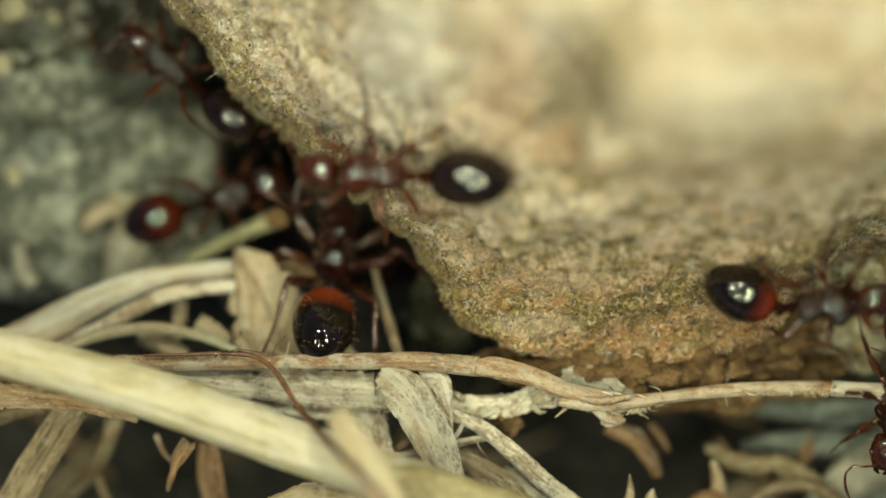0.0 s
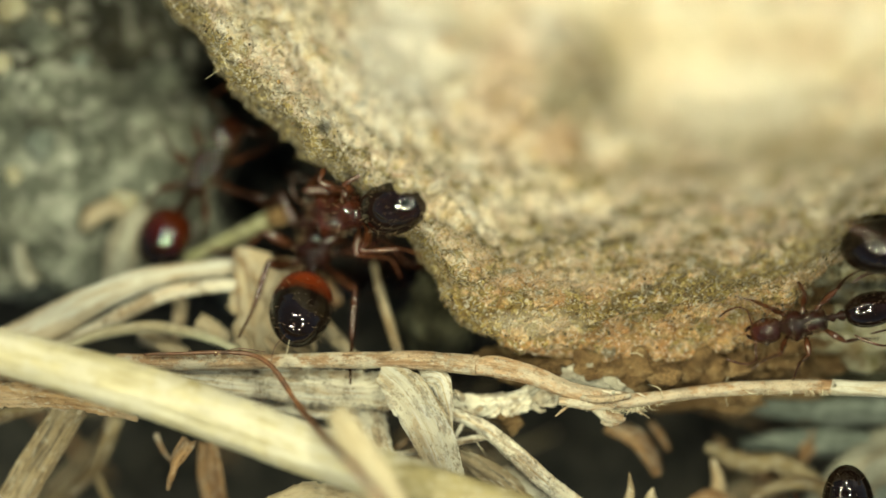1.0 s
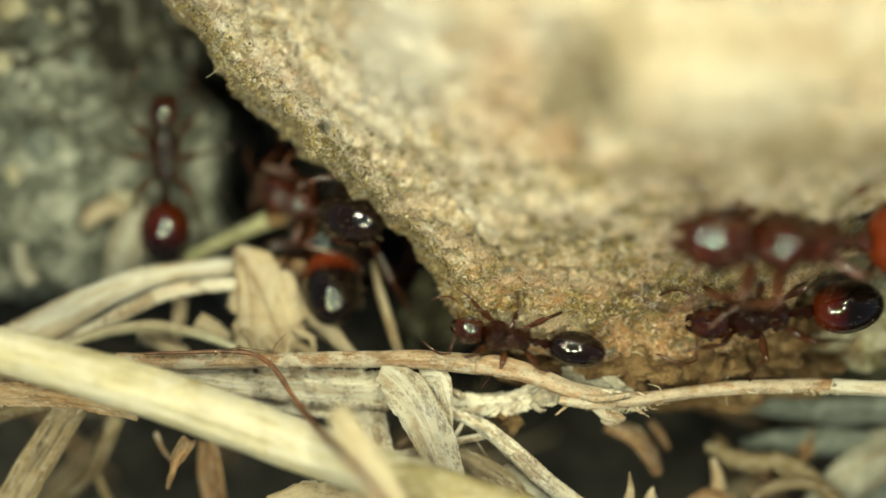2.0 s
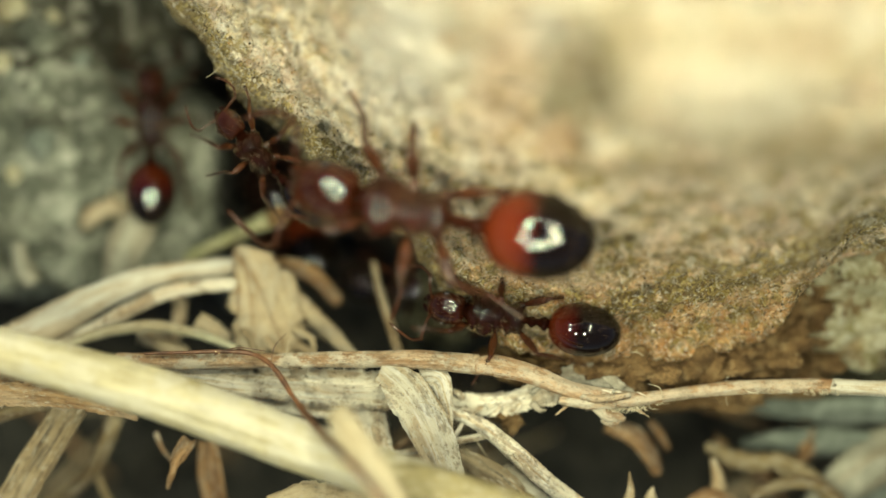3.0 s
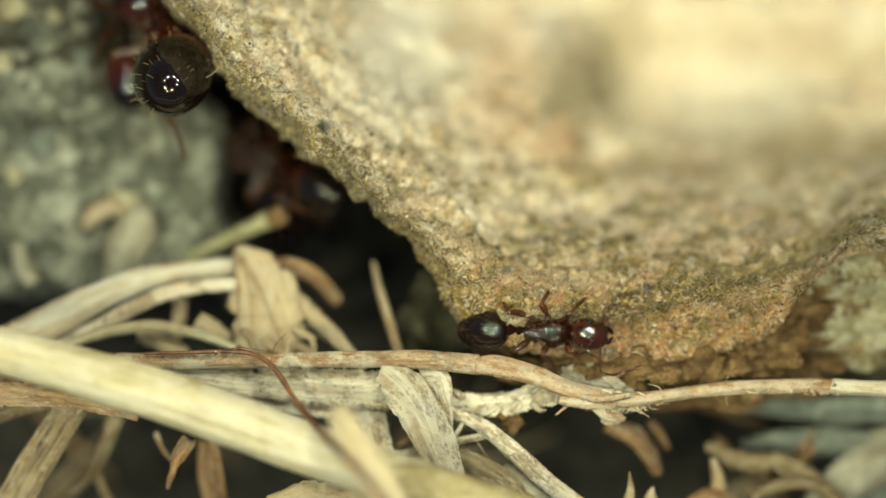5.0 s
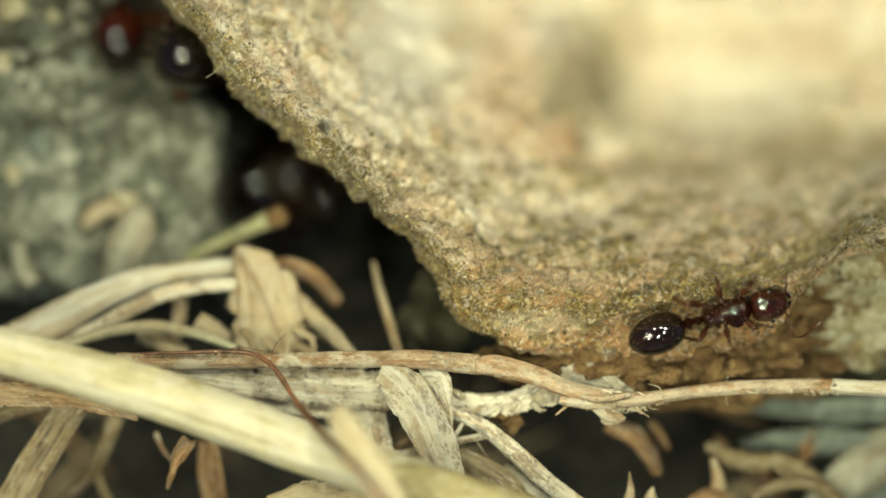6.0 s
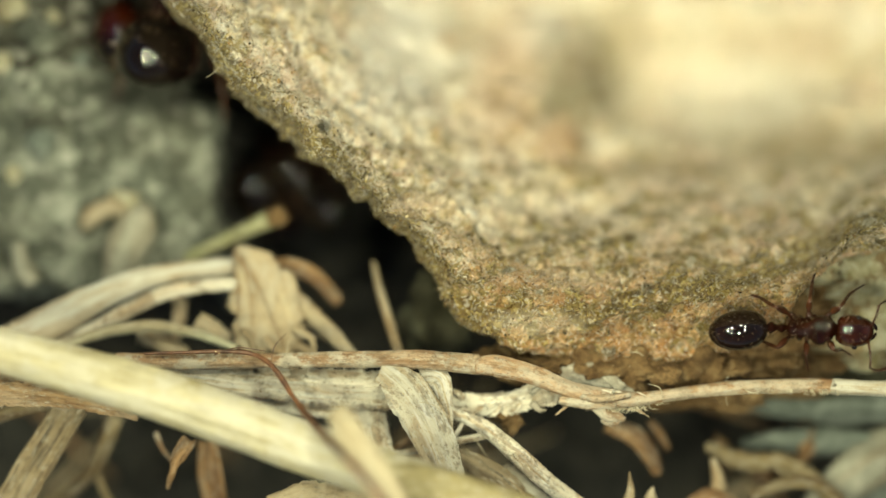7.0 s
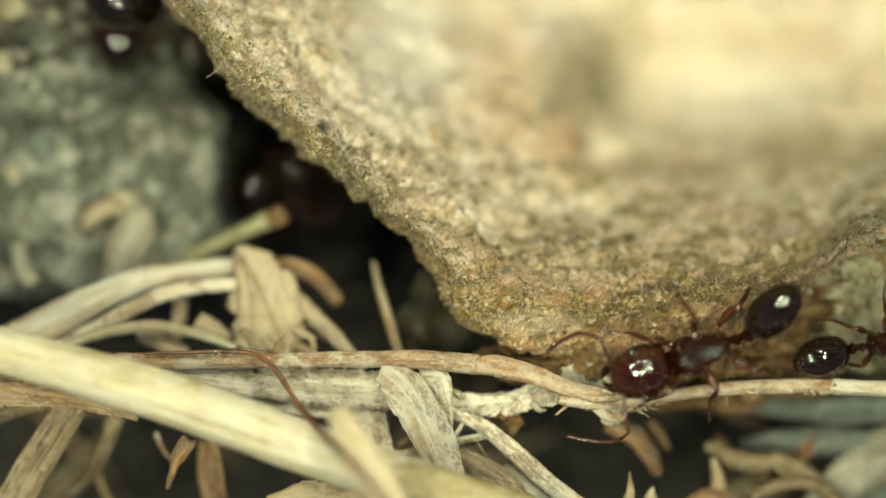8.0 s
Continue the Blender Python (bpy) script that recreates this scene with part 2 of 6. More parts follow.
def lichen_stone_material():
    """Brown stone under a patchy crust of whitish teal and yellow-olive lichen."""
    n = Nodes("lichen_crusted_stone")
    c = n.ramp(n.noise(1.3, 7, 0.7), [(0.36, (0.08, 0.056, 0.024)), (0.50, (0.30, 0.205, 0.095)), (0.64, (0.52, 0.40, 0.22))])
    crust = n.noise(1.3, 7, 0.74, n.stretched(1, 1, 1, 3.7))
    teal = n.ramp(n.noise(3.0, 5, 0.7), [(0.35, (0.38, 0.36, 0.20)), (0.5, (0.70, 0.66, 0.44)), (0.65, (0.96, 0.92, 0.72))])
    c = n.mix(n.ramp(crust, [(0.42, 0.0), (0.50, 0.9)]), c, teal)
    c = n.mix(n.ramp(n.noise(1.6, 6, 0.7, n.stretched(1, 1, 1, 8.2)), [(0.56, 0.0), (0.64, 0.8)]), c, (0.30, 0.26, 0.06))
    h = n.math("ADD", n.noise(4.0, 7, 0.7), n.math("MULTIPLY", crust, 1.2))
    return n.done(c, 0.9, h, 0.3, 0.2)


def straw_material(name, pale, tan, stain, fibre=9.0, see=0.22, rough=0.5, spots=0.0, gloss=0.4, grime=0.5, crust=0.35, albedo=0.54, rot=0.0):
    """Dry plant fibre: streaks along the piece (u), brown stains, mottled grime, rotten patches and dark specks."""
    n = Nodes(name, "uv")
    streak = n.noise(1.0, 6, 0.65, n.stretched(0.5, fibre, 1), 0.4)
    c = n.ramp(streak, [(0.38, tan), (0.49, pale), (0.62, tuple(min(0.95, v * 1.25) for v in pale))])
    blot = n.noise(0.9, 5, 0.65, n.stretched(0.28, 2.6, 1, 3.1))
    c = n.mix(n.ramp(blot, [(0.47, 0.0), (0.60, 0.8)]), c, stain)
    mottle = n.noise(4.0, 6, 0.75, n.stretched(0.6, 1.4, 1, 5.3))
    c = n.mix(n.ramp(mottle, [(0.50, 0.0), (0.62, grime)]), c, n.mix(0.75, c, (0.10, 0.075, 0.04)))
    flecks = n.noise(6.0, 4, 0.7, n.stretched(0.5, 1.5, 1, 9.9))
    c = n.mix(n.ramp(flecks, [(0.56, 0.0), (0.64, grime)]), c, (0.82, 0.78, 0.64))
    scab = n.noise(1.3, 6, 0.7, n.stretched(0.8, 1.3, 1, 12.7))
    c = n.mix(n.ramp(scab, [(0.48, 0.0), (0.56, crust)]), c, (0.84, 0.79, 0.63))
    if rot:
        decay = n.noise(1.6, 7, 0.72, n.stretched(0.7, 1.2, 1, 16.1), 0.3)
        c = n.mix(n.ramp(decay, [(0.53, 0.0), (0.57, rot)]), c, n.ramp(n.noise(7.0, 4, 0.7), [(0.4, (0.10, 0.06, 0.028)), (0.6, (0.34, 0.22, 0.11))]))
        grit = n.noise(5.0, 5, 0.75, n.stretched(0.9, 1.2, 1, 21.3))
        c = n.mix(n.math("MULTIPLY", n.ramp(grit, [(0.52, 0.0), (0.60, rot)]), n.ramp(decay, [(0.44, 0.0), (0.53, 1.0)])), c, (0.16, 0.12, 0.07))
    if spots:
        s = n.noise(9.0, 3, 0.65, n.stretched(0.8, 1.1, 1, 7.7))
        c = n.mix(n.ramp(s, [(0.61, 0.0), (0.66, spots)]), c, (0.05, 0.038, 0.025))
    tone = n.make("ShaderNodeHueSaturation")
    n.link(n.math("ADD", n.math("MULTIPLY", n.chance(), 0.20), 0.76), tone.inputs["Value"])
    n.link(c, tone.inputs["Color"])
    h = n.math("ADD", n.noise(1.0, 5, 0.65, n.stretched(0.6, fibre * 2.0, 1, 1.7)), n.math("MULTIPLY", mottle, 0.7))
    return n.done(tone.outputs[0], n.ramp(mottle, [(0.35, rough * 0.75), (0.65, min(1.0, rough * 1.5))]), h, 0.09, gloss, see, albedo)


def shell_material(name, low, high, rough=0.06, bump=0.035, gloss=0.5, tone=0.62, rugged=0.0):
    """Horny shell; rugged: depth of the wrinkles and pits that break up its gloss."""
    n = Nodes(name)
    c = n.ramp(n.noise(2.2, 4), [(0.35, low), (0.7, high)])
    h = n.noise(6.0, 3, 0.5)
    if rugged:
        h = n.math("ADD", n.math("MULTIPLY", h, 0.4), n.math("MULTIPLY", n.noise(3.2, 2, 0.5, n.stretched(0.8, 1.3, 1.3, 2.2)), rugged))
    return n.done(c, n.ramp(n.noise(5.0, 3), [(0.3, rough * 0.8), (0.7, rough * 1.4)]), h, bump, gloss, tone=tone)


def gaster_material(name, red_to, red=1.0):
    """Glossy abdomen: chestnut in front, black behind the first plate."""
    n = Nodes(name)
    sep = n.make("ShaderNodeSeparateXYZ")
    n.link(n.place, sep.inputs[0])
    where = n.math("ADD", sep.outputs[0], n.math("MULTIPLY", n.noise(1.4, 3), 0.3))
    black = (0.006, 0.0035, 0.0025)
    if red_to < 1.0:
        c = n.ramp(n.math("ADD", n.math("MULTIPLY", where, 0.4), 1.0), [(red_to - 0.10, black), (red_to + 0.02, (0.075 * red, 0.012 * red, 0.004)), (min(1.0, red_to + 0.18), (0.15 * red, 0.024 * red, 0.006 * red))])
    else:
        c = n.ramp(n.noise(2.0, 3), [(0.4, black), (0.7, (0.014, 0.006, 0.004))])
    return n.done(c, n.ramp(n.noise(3.0, 3), [(0.35, 0.03), (0.7, 0.06)]), None, 0, 0.5, tone=0.55)


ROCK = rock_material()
CREAM_SAND = sand_material("cream_sand", [(0.0, (0.32, 0.22, 0.10)), (0.2, (0.46, 0.33, 0.16)), (0.6, (0.60, 0.47, 0.25)), (1.0, (0.76, 0.64, 0.40))], 0.45)
SAND = sand_material("sand_grains", [(0.0, (0.12, 0.065, 0.02)), (0.3, (0.26, 0.155, 0.05)), (0.7, (0.36, 0.23, 0.085)), (1.0, (0.48, 0.34, 0.15))], 0.35)
LICHEN = sand_material("olive_lichen_grains", [(0.0, (0.07, 0.048, 0.016)), (0.3, (0.11, 0.075, 0.024)), (0.6, (0.16, 0.108, 0.034)), (0.85, (0.29, 0.195, 0.065)), (1.0, (0.48, 0.27, 0.085))], 0.7)
SOIL = soil_material("grey_dry_soil", (0.05, 0.056, 0.043), (0.19, 0.207, 0.162), (0.58, 0.61, 0.50), 0.85, crumbs=0.3)
SHADE_HUMUS = soil_material("shade_dark_humus", (0.020, 0.0215, 0.021), (0.054, 0.054, 0.047), (0.12, 0.11, 0.088), 0.7)
LEAF_GREY = straw_material("greyish_dead_leaf", (0.34, 0.34, 0.265), (0.25, 0.245, 0.18), (0.29, 0.25, 0.17), 3.0, 0.15, 0.7, grime=0.3, crust=0.2)
LEAF_PALE = straw_material("pale_olive_blade", (0.60, 0.59, 0.40), (0.46, 0.43, 0.27), (0.50, 0.40, 0.24), 4.0, 0.2, 0.55, 0.2, grime=0.35, crust=0.3)
OLIVE_SHEATH = straw_material("olive_yellow_sheath", (0.44, 0.37, 0.18), (0.42, 0.35, 0.16), (0.40, 0.33, 0.16), 5.0, 0.15, 0.45, crust=0.15)
BROWN_SOIL = soil_material("darker_brown_soil", (0.014, 0.014, 0.010), (0.062, 0.062, 0.044), (0.19, 0.195, 0.15), crumbs=0.3)
SLATE = soil_material("grey_slate", (0.14, 0.165, 0.14), (0.25, 0.285, 0.245), (0.42, 0.46, 0.41), 1.4)
LICHEN_STONE = lichen_stone_material()
CLAY = soil_material("brown_clay", (0.12, 0.062, 0.022), (0.32, 0.195, 0.082), (0.52, 0.36, 0.18), 0.5)
STALK = straw_material("fresh_yellow_stalk", (0.74, 0.66, 0.41), (0.58, 0.495, 0.26), (0.90, 0.85, 0.66), 2.2, 0.12, 0.5, grime=0.22, crust=0.6, albedo=0.50)
STRAW = straw_material("pale_straw", (0.72, 0.55, 0.36), (0.50, 0.33, 0.18), (0.44, 0.24, 0.11), 7.0, 0.2, 0.5, 0.5, grime=0.5, crust=0.72, rot=0.3)
BROWN_STRAW = straw_material("brownish_straw", (0.64, 0.43, 0.25), (0.46, 0.27, 0.13), (0.42, 0.21, 0.09), 7.0, 0.2, 0.5, 0.4, grime=0.5, crust=0.5, rot=0.2)
BLEACHED = straw_material("bleached_blade", (0.93, 0.86, 0.69), (0.56, 0.43, 0.25), (0.62, 0.45, 0.26), 14.0, 0.25, 0.38, 0.6, grime=0.6, crust=0.8, albedo=0.84, rot=0.5)
FILM = straw_material("thin_bleached_film", (0.93, 0.88, 0.72), (0.70, 0.59, 0.40), (0.60, 0.46, 0.27), 12.0, 0.35, 0.22, 0.4, grime=0.7, crust=0.7, gloss=0.7, albedo=0.72, rot=0.45)
TAN = straw_material("tan_dry_leaf", (0.50, 0.295, 0.13), (0.28, 0.15, 0.055), (0.18, 0.085, 0.03), 6.0, 0.2, 0.6, 0.4, crust=0.15)
PAPERY = straw_material("papery_leaf", (0.78, 0.63, 0.40), (0.62, 0.46, 0.26), (0.56, 0.38, 0.20), 1.8, 0.3, 0.6, 0.3, grime=0.4, crust=0.35, albedo=0.50)
RUSTY = straw_material("rusty_old_blade", (0.58, 0.38, 0.19), (0.34, 0.19, 0.08), (0.26, 0.13, 0.05), 5.0, 0.15, 0.6, 0.4, crust=0.2)
OLIVE_LEAF = straw_material("olive_brown_leaf", (0.38, 0.29, 0.14), (0.22, 0.155, 0.07), (0.17, 0.10, 0.04), 6.0, 0.2, 0.6, 0.4, crust=0.15)
PINKISH = straw_material("pinkish_dry_blade", (0.64, 0.55, 0.36), (0.55, 0.45, 0.28), (0.52, 0.41, 0.24), 4.0, 0.2, 0.7, grime=0.2, crust=0.15)
STRIPED = straw_material("striped_old_straw", (0.42, 0.32, 0.18), (0.07, 0.048, 0.024), (0.22, 0.15, 0.07), 9.0, 0.1, 0.6, 0.5, crust=0.1)
GREENISH = straw_material("greenish_stem", (0.44, 0.45, 0.22), (0.28, 0.29, 0.13), (0.44, 0.38, 0.20), 6.0, 0.15, 0.5, crust=0.1)
ROOT = shell_material("brown_root", (0.05, 0.020, 0.008), (0.20, 0.085, 0.034), 0.5, 0.03)
FRAY = shell_material("pale_fibre", (0.45, 0.39, 0.26), (0.70, 0.64, 0.47), 0.6, 0.004)
WHITE_STRAW = straw_material("whitened_straw", (0.88, 0.83, 0.68), (0.60, 0.49, 0.32), (0.60, 0.46, 0.28), 3.5, 0.2, 0.5, 0.2, grime=0.2)
DARK_STONE = soil_material("dark_mossy_stone", (0.035, 0.033, 0.018), (0.10, 0.095, 0.055), (0.24, 0.24, 0.16), 0.8)
WHITE = straw_material("white_lichen_flake", (0.66, 0.63, 0.51), (0.46, 0.43, 0.32), (0.46, 0.39, 0.28), 2.0, 0.15, 0.8, 0.4, grime=0.7)
BODY = shell_material("chestnut_shell", (0.008, 0.002, 0.001), (0.022, 0.0055, 0.0025), 0.05, 0.07, 0.32, rugged=1.0)
RED_BODY = shell_material("red_brown_shell", (0.020, 0.005, 0.002), (0.050, 0.0125, 0.005), 0.05, 0.07, 0.42, rugged=1.0)
HEAD = shell_material("chestnut_head", (0.014, 0.0035, 0.0016), (0.034, 0.0085, 0.0035), 0.05, 0.03, 0.55, rugged=0.5)
RED_HEAD = shell_material("red_brown_head", (0.020, 0.005, 0.002), (0.050, 0.0125, 0.005), 0.05, 0.03, 0.55, rugged=0.5)
LEG = shell_material("leg_shell", (0.026, 0.008, 0.0035), (0.075, 0.026, 0.010), 0.18)
RED_LEG = shell_material("red_leg_shell", (0.036, 0.011, 0.005), (0.10, 0.034, 0.013), 0.2)
EYE = shell_material("black_eye", (0.004, 0.003, 0.003), (0.008, 0.006, 0.005), 0.2)
HAIR = shell_material("golden_hair", (0.14, 0.085, 0.045), (0.28, 0.19, 0.10), 0.4, 0.004)
GASTER = [gaster_material("gaster_black", 1.3), gaster_material("gaster_half_red", 0.66, 1.5), gaster_material("gaster_red_front", 0.80, 0.8), gaster_material("gaster_dark_red", 0.6, 0.32), gaster_material("gaster_orange_half", 0.48, 0.9), gaster_material("gaster_orange_front", 0.78, 0.5), gaster_material("gaster_red_waist", 0.90, 0.9)]

# ---- builders ----


def part(name, mesh, material, parent=None, label=""):
    """Link mesh data or a bmesh (in millimetres) as one object, under a thing or a part."""
    if isinstance(mesh, bmesh.types.BMesh):
        bm, mesh = mesh, bpy.data.meshes.new(name)
        bmesh.ops.scale(bm, vec=(MM, MM, MM), verts=bm.verts)
        bm.to_mesh(mesh)
        bm.free()
        mesh.polygons.foreach_set("use_smooth", [True] * len(mesh.polygons))
    if not mesh.materials:
        mesh.materials.append(material)
    ob = new(name, mesh)
    ob.parent = parent
    if label:
        tagged(ob, label)
    return ob


def curve_points(points, count):
    """A smooth line of count points through the given ones."""
    p = [Vector(q) for q in points]
    p = [2 * p[0] - p[1]] + p + [2 * p[-1] - p[-2]]
    out = []
    for i in range(count):
        u = i / (count - 1) * (len(p) - 3)
        k = min(int(u), len(p) - 4)
        f = u - k
        a, b, c, d = p[k:k + 4]
        out.append(0.5 * (2 * b + (c - a) * f + (2 * a - 5 * b + 4 * c - d) * f * f + (3 * b - a - 3 * c + d) * f ** 3))
    return out


def lerp_list(values, u):
    s = u * (len(values) - 1)
    k = min(int(s), len(values) - 2)
    return values[k] + (values[k + 1] - values[k]) * (s - k) if len(values) > 1 else values[0]


def strip_mesh(name, points, width, thick=0.12, curl=0.25, twist=0.0, ragged=0.08, ridge=0.06, seed=0, across=13, steps=100, torn=0.4):
    """A blade or stem swept along a line: an arched cross-section with two faces, ribs, ragged edges and torn ends."""
    width = width if isinstance(width, (list, tuple)) else [width]
    width = list(width) if len(width) > 1 else [width[0], width[0]]
    line = curve_points(points, steps)
    verts, uvs, faces = [], [], []
    ring = 2 * across
    length = 0.0
    for i, c in enumerate(line):
        u = i / (steps - 1)
        tangent = (line[min(i + 1, steps - 1)] - line[max(i - 1, 0)]).normalized()
        if i:
            length += (c - line[i - 1]).length
        side = tangent.cross(Vector((0, 0, 1)))
        side = side.normalized() if side.length > 0.05 else Vector((1, 0, 0))
        up = side.cross(tangent)
        turn = Matrix.Rotation(radians(twist * (u - 0.5)) if not isinstance(twist, (list, tuple)) else radians(lerp_list(twist, u)), 3, tangent)
        side, up = turn @ side, turn @ up
        w = lerp_list(width, u)
        for j in range(ring):
            top = j < across
            v = (j if top else ring - 1 - j) / (across - 1) * 2 - 1
            edge = 1 + ragged * noise.noise(Vector((length * 1.3, 3.0 * (v > 0) + seed * 7.1, 0.5))) + 0.4 * ragged * noise.noise(Vector((length * 6, 5.0 * (v > 0) + seed * 3.7, 0)))
            edge += 0.5 * ragged * noise.noise(Vector((length * 15, 7.0 * (v > 0) + seed * 2.9, 3))) - 1.6 * ragged * max(0.0, noise.noise(Vector((length * 3.2, 9.0 * (v > 0) + seed * 4.1, 6))) - 0.25)
            a = v * 0.5 * w * edge
            arch = curl * w * (1 - v * v) * (1 if top else 0.55)
            body = thick * math.sqrt(max(0.0, 1 - v * v * 0.97)) * (0.5 if top else -0.5)
            rib = ridge * w * 0.25 * noise.noise(Vector((length * 0.25, v * 4.0 + seed * 5.3, 2.0))) * (1 if top else 0)
            end = tangent * (torn * w * noise.noise(Vector((v * 2.4, seed * 9.0, 1.0 if u > 0.5 else 4.0)))) if i in (0, steps - 1) else Vector()
            q = c + side * a + up * (arch + body + rib) + end
            q += up * (0.05 * w * noise.noise(q * 0.7 + Vector((seed, 0, 0))) + 0.035 * noise.noise(q * 3.0) * (1 if top else -1))
            verts.append(q * MM)
            uvs.append((length + seed * 3.3, a + seed * 1.7))
    for i in range(steps - 1):
        for j in range(ring):
            k = (j + 1) % ring
            faces.append((i * ring + j, i * ring + k, (i + 1) * ring + k, (i + 1) * ring + j))
    faces.append(tuple(range(ring))[::-1])
    faces.append(tuple((steps - 1) * ring + j for j in range(ring)))
    me = bpy.data.meshes.new(name)
    me.from_pydata(verts, [], faces)
    layer = me.uv_layers.new(name="UVMap")
    for loop in me.loops:
        layer.data[loop.index].uv = uvs[loop.vertex_index]
    me.polygons.foreach_set("use_smooth", [True] * len(me.polygons))
    me.update()
    return me


def strip(name, material, points, width, label="", category="straw", parent=None, **shape):
    ob = part(name, strip_mesh(name, points, width, **shape), material, parent)
    if parent is None:
        tagged(ob, label, category, kind="")
    elif label:
        tagged(ob, label)
    return ob


def tube(bm, points, radii, sides=8, steps=24):
    """A tapering round tube with closed ends along a smooth line."""
    line = curve_points(points, steps)
    rings = []
    for i, c in enumerate(line):
        t = (line[min(i + 1, steps - 1)] - line[max(i - 1, 0)]).normalized()
        a = t.cross(Vector((0.31, 0.2, 0.93)))
        a = a.normalized() if a.length > 0.05 else t.orthogonal().normalized()
        b = t.cross(a)
        r = max(0.004, lerp_list(radii, i / (steps - 1)))
        rings.append([bm.verts.new(c + (a * math.cos(k * math.tau / sides) + b * math.sin(k * math.tau / sides)) * r) for k in range(sides)])
    for p, q in zip(rings, rings[1:]):
        for k in range(sides):
            bm.faces.new((p[k], p[(k + 1) % sides], q[(k + 1) % sides], q[k]))
    bm.faces.new(rings[0][::-1])
    bm.faces.new(rings[-1])


def lump(bm, centre, size, seed=0, rough=0.18, turn=0.0, detail=4):
    """An uneven pebble or crumb."""
    made = bmesh.ops.create_icosphere(bm, subdivisions=detail, radius=1.0)
    spin = Matrix.Rotation(radians(turn), 3, "Z")
    for v in made["verts"]:
        p = v.co.copy()
        k = 1 + rough * noise.noise(p * 1.3 + Vector((seed * 3.1, 0, 0))) * 2 + rough * 0.7 * noise.noise(p * 3.1 + Vector((0, seed * 2.3, 0))) + rough * 0.3 * noise.noise(p * 8 + Vector((0, 0, seed)))
        p = spin @ Vector((p.x * size[0], p.y * size[1], p.z * size[2])) * k
        v.co = p + Vector(centre)


# ---- the ground: one sheet with a mound, a crevice and pits ----


def smooth(a, b, x):
    u = min(1.0, max(0.0, (x - a) / (b - a)))
    return u * u * (3 - 2 * u)


def soil_edge(y):
    """x of the brink of the grey soil beside the crevice, by y."""
    return -6.9 - 0.9 * smooth(4.0, 5.5, y) + 0.6 * smooth(1.0, -0.4, y) + 0.45 * noise.noise(Vector((y * 0.9, 0, 3))) + 0.2 * noise.noise(Vector((y * 2.4, 5, 3)))


def ground_z(x, y):
    far = smooth(30, 120, math.hypot(x, y))
    lumps = 0.75 * noise.noise(Vector((x * 0.45, y * 0.45, 1))) + 0.32 * noise.noise(Vector((x * 1.1, y * 1.1, 4))) + 0.2 * noise.noise(Vector((x * 2.6, y * 2.6, 7))) + 0.09 * noise.noise(Vector((x * 6, y * 6, 2)))
    mound = -5.4 + 0.02 * (x + 7) - 1.9 * smooth(3.9, 5.6, y) * smooth(-11.2, -9.4, x)
    in_crevice = smooth(-0.3, 1.3, x - soil_edge(y)) * smooth(-60, -40, -abs(x))
    pit = smooth(-1.0, -3.2, y)
    low = -13.0 + 3.0 * smooth(-3.0, -9.0, y) * smooth(4, 9, x)
    near = mound * (1 - max(in_crevice, pit)) + low * max(in_crevice, pit)
    return (near + lumps) * (1 - far) + (-9.0 + lumps) * far


def build_ground():
    def axis(low, high, step):
        inner = list(np.arange(low, high + step / 2, step))
        right, left, d = [], [], step
        while (right[-1] if right else high) < 40000:
            d *= 1.35
            right.append((right[-1] if right else high) + d)
            left.append((left[-1] if left else low) - d)
        return left[::-1] + inner + right
    xs, ys = axis(-17, 17, 0.13), axis(-11, 11, 0.13)
    verts = [(x * MM, y * MM, ground_z(x, y) * MM) for y in ys for x in xs]
    w = len(xs)
    faces = [(j * w + i, j * w + i + 1, (j + 1) * w + i + 1, (j + 1) * w + i) for j in range(len(ys) - 1) for i in range(w - 1)]
    me = bpy.data.meshes.new("ground")
    me.from_pydata(verts, [], faces)
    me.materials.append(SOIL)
    me.materials.append(SHADE_HUMUS)
    me.materials.append(BROWN_SOIL)
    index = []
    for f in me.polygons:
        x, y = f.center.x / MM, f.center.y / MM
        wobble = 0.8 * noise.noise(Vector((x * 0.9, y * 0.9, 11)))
        # near-black humus colour adds the shade of the crevice and pits
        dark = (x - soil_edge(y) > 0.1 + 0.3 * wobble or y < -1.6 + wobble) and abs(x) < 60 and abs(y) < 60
        # a darker brown soil towards the upper left
        browner = y + 0.22 * (x + 12.5) > 5.7 + 1.6 * wobble and -40 < x < -7 and y < 40
        index.append(1 if dark else 2 if browner else 0)
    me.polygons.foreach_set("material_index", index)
    me.polygons.foreach_set("use_smooth", [True] * len(me.polygons))
    return tagged(part("ground", me, SOIL), "grey crumbly soil, with humus darkened to carry the shade of the hollows", "ground", kind="structure")


# ---- the rock ----
OUTLINE = [(-7.88, 7.03), (-6.9, 5.75), (-6.12, 4.72), (-4.85, 3.44), (-3.6, 2.4), (-2.93, 1.93), (-1.6, 0.75), (-0.70, -0.14), (0.1, -1.42),
           (1.05, -2.38), (2.65, -3.01), (4.2, -3.2), (5.6, -3.28), (7.6, -3.1), (8.9, -2.75), (9.7, -2.1), (10.2, -1.35), (10.9, -0.7), (12.6, -0.1),
           (18, 1.3), (30, 5), (40, 18), (34, 34), (15, 40), (0, 34), (-10, 22), (-11.5, 12)]
HEART = Vector((13.5, 16.0, 0))


def soft_up(x, k=0.6):
    return x if x / k > 30 else k * math.log(1 + math.exp(x / k))


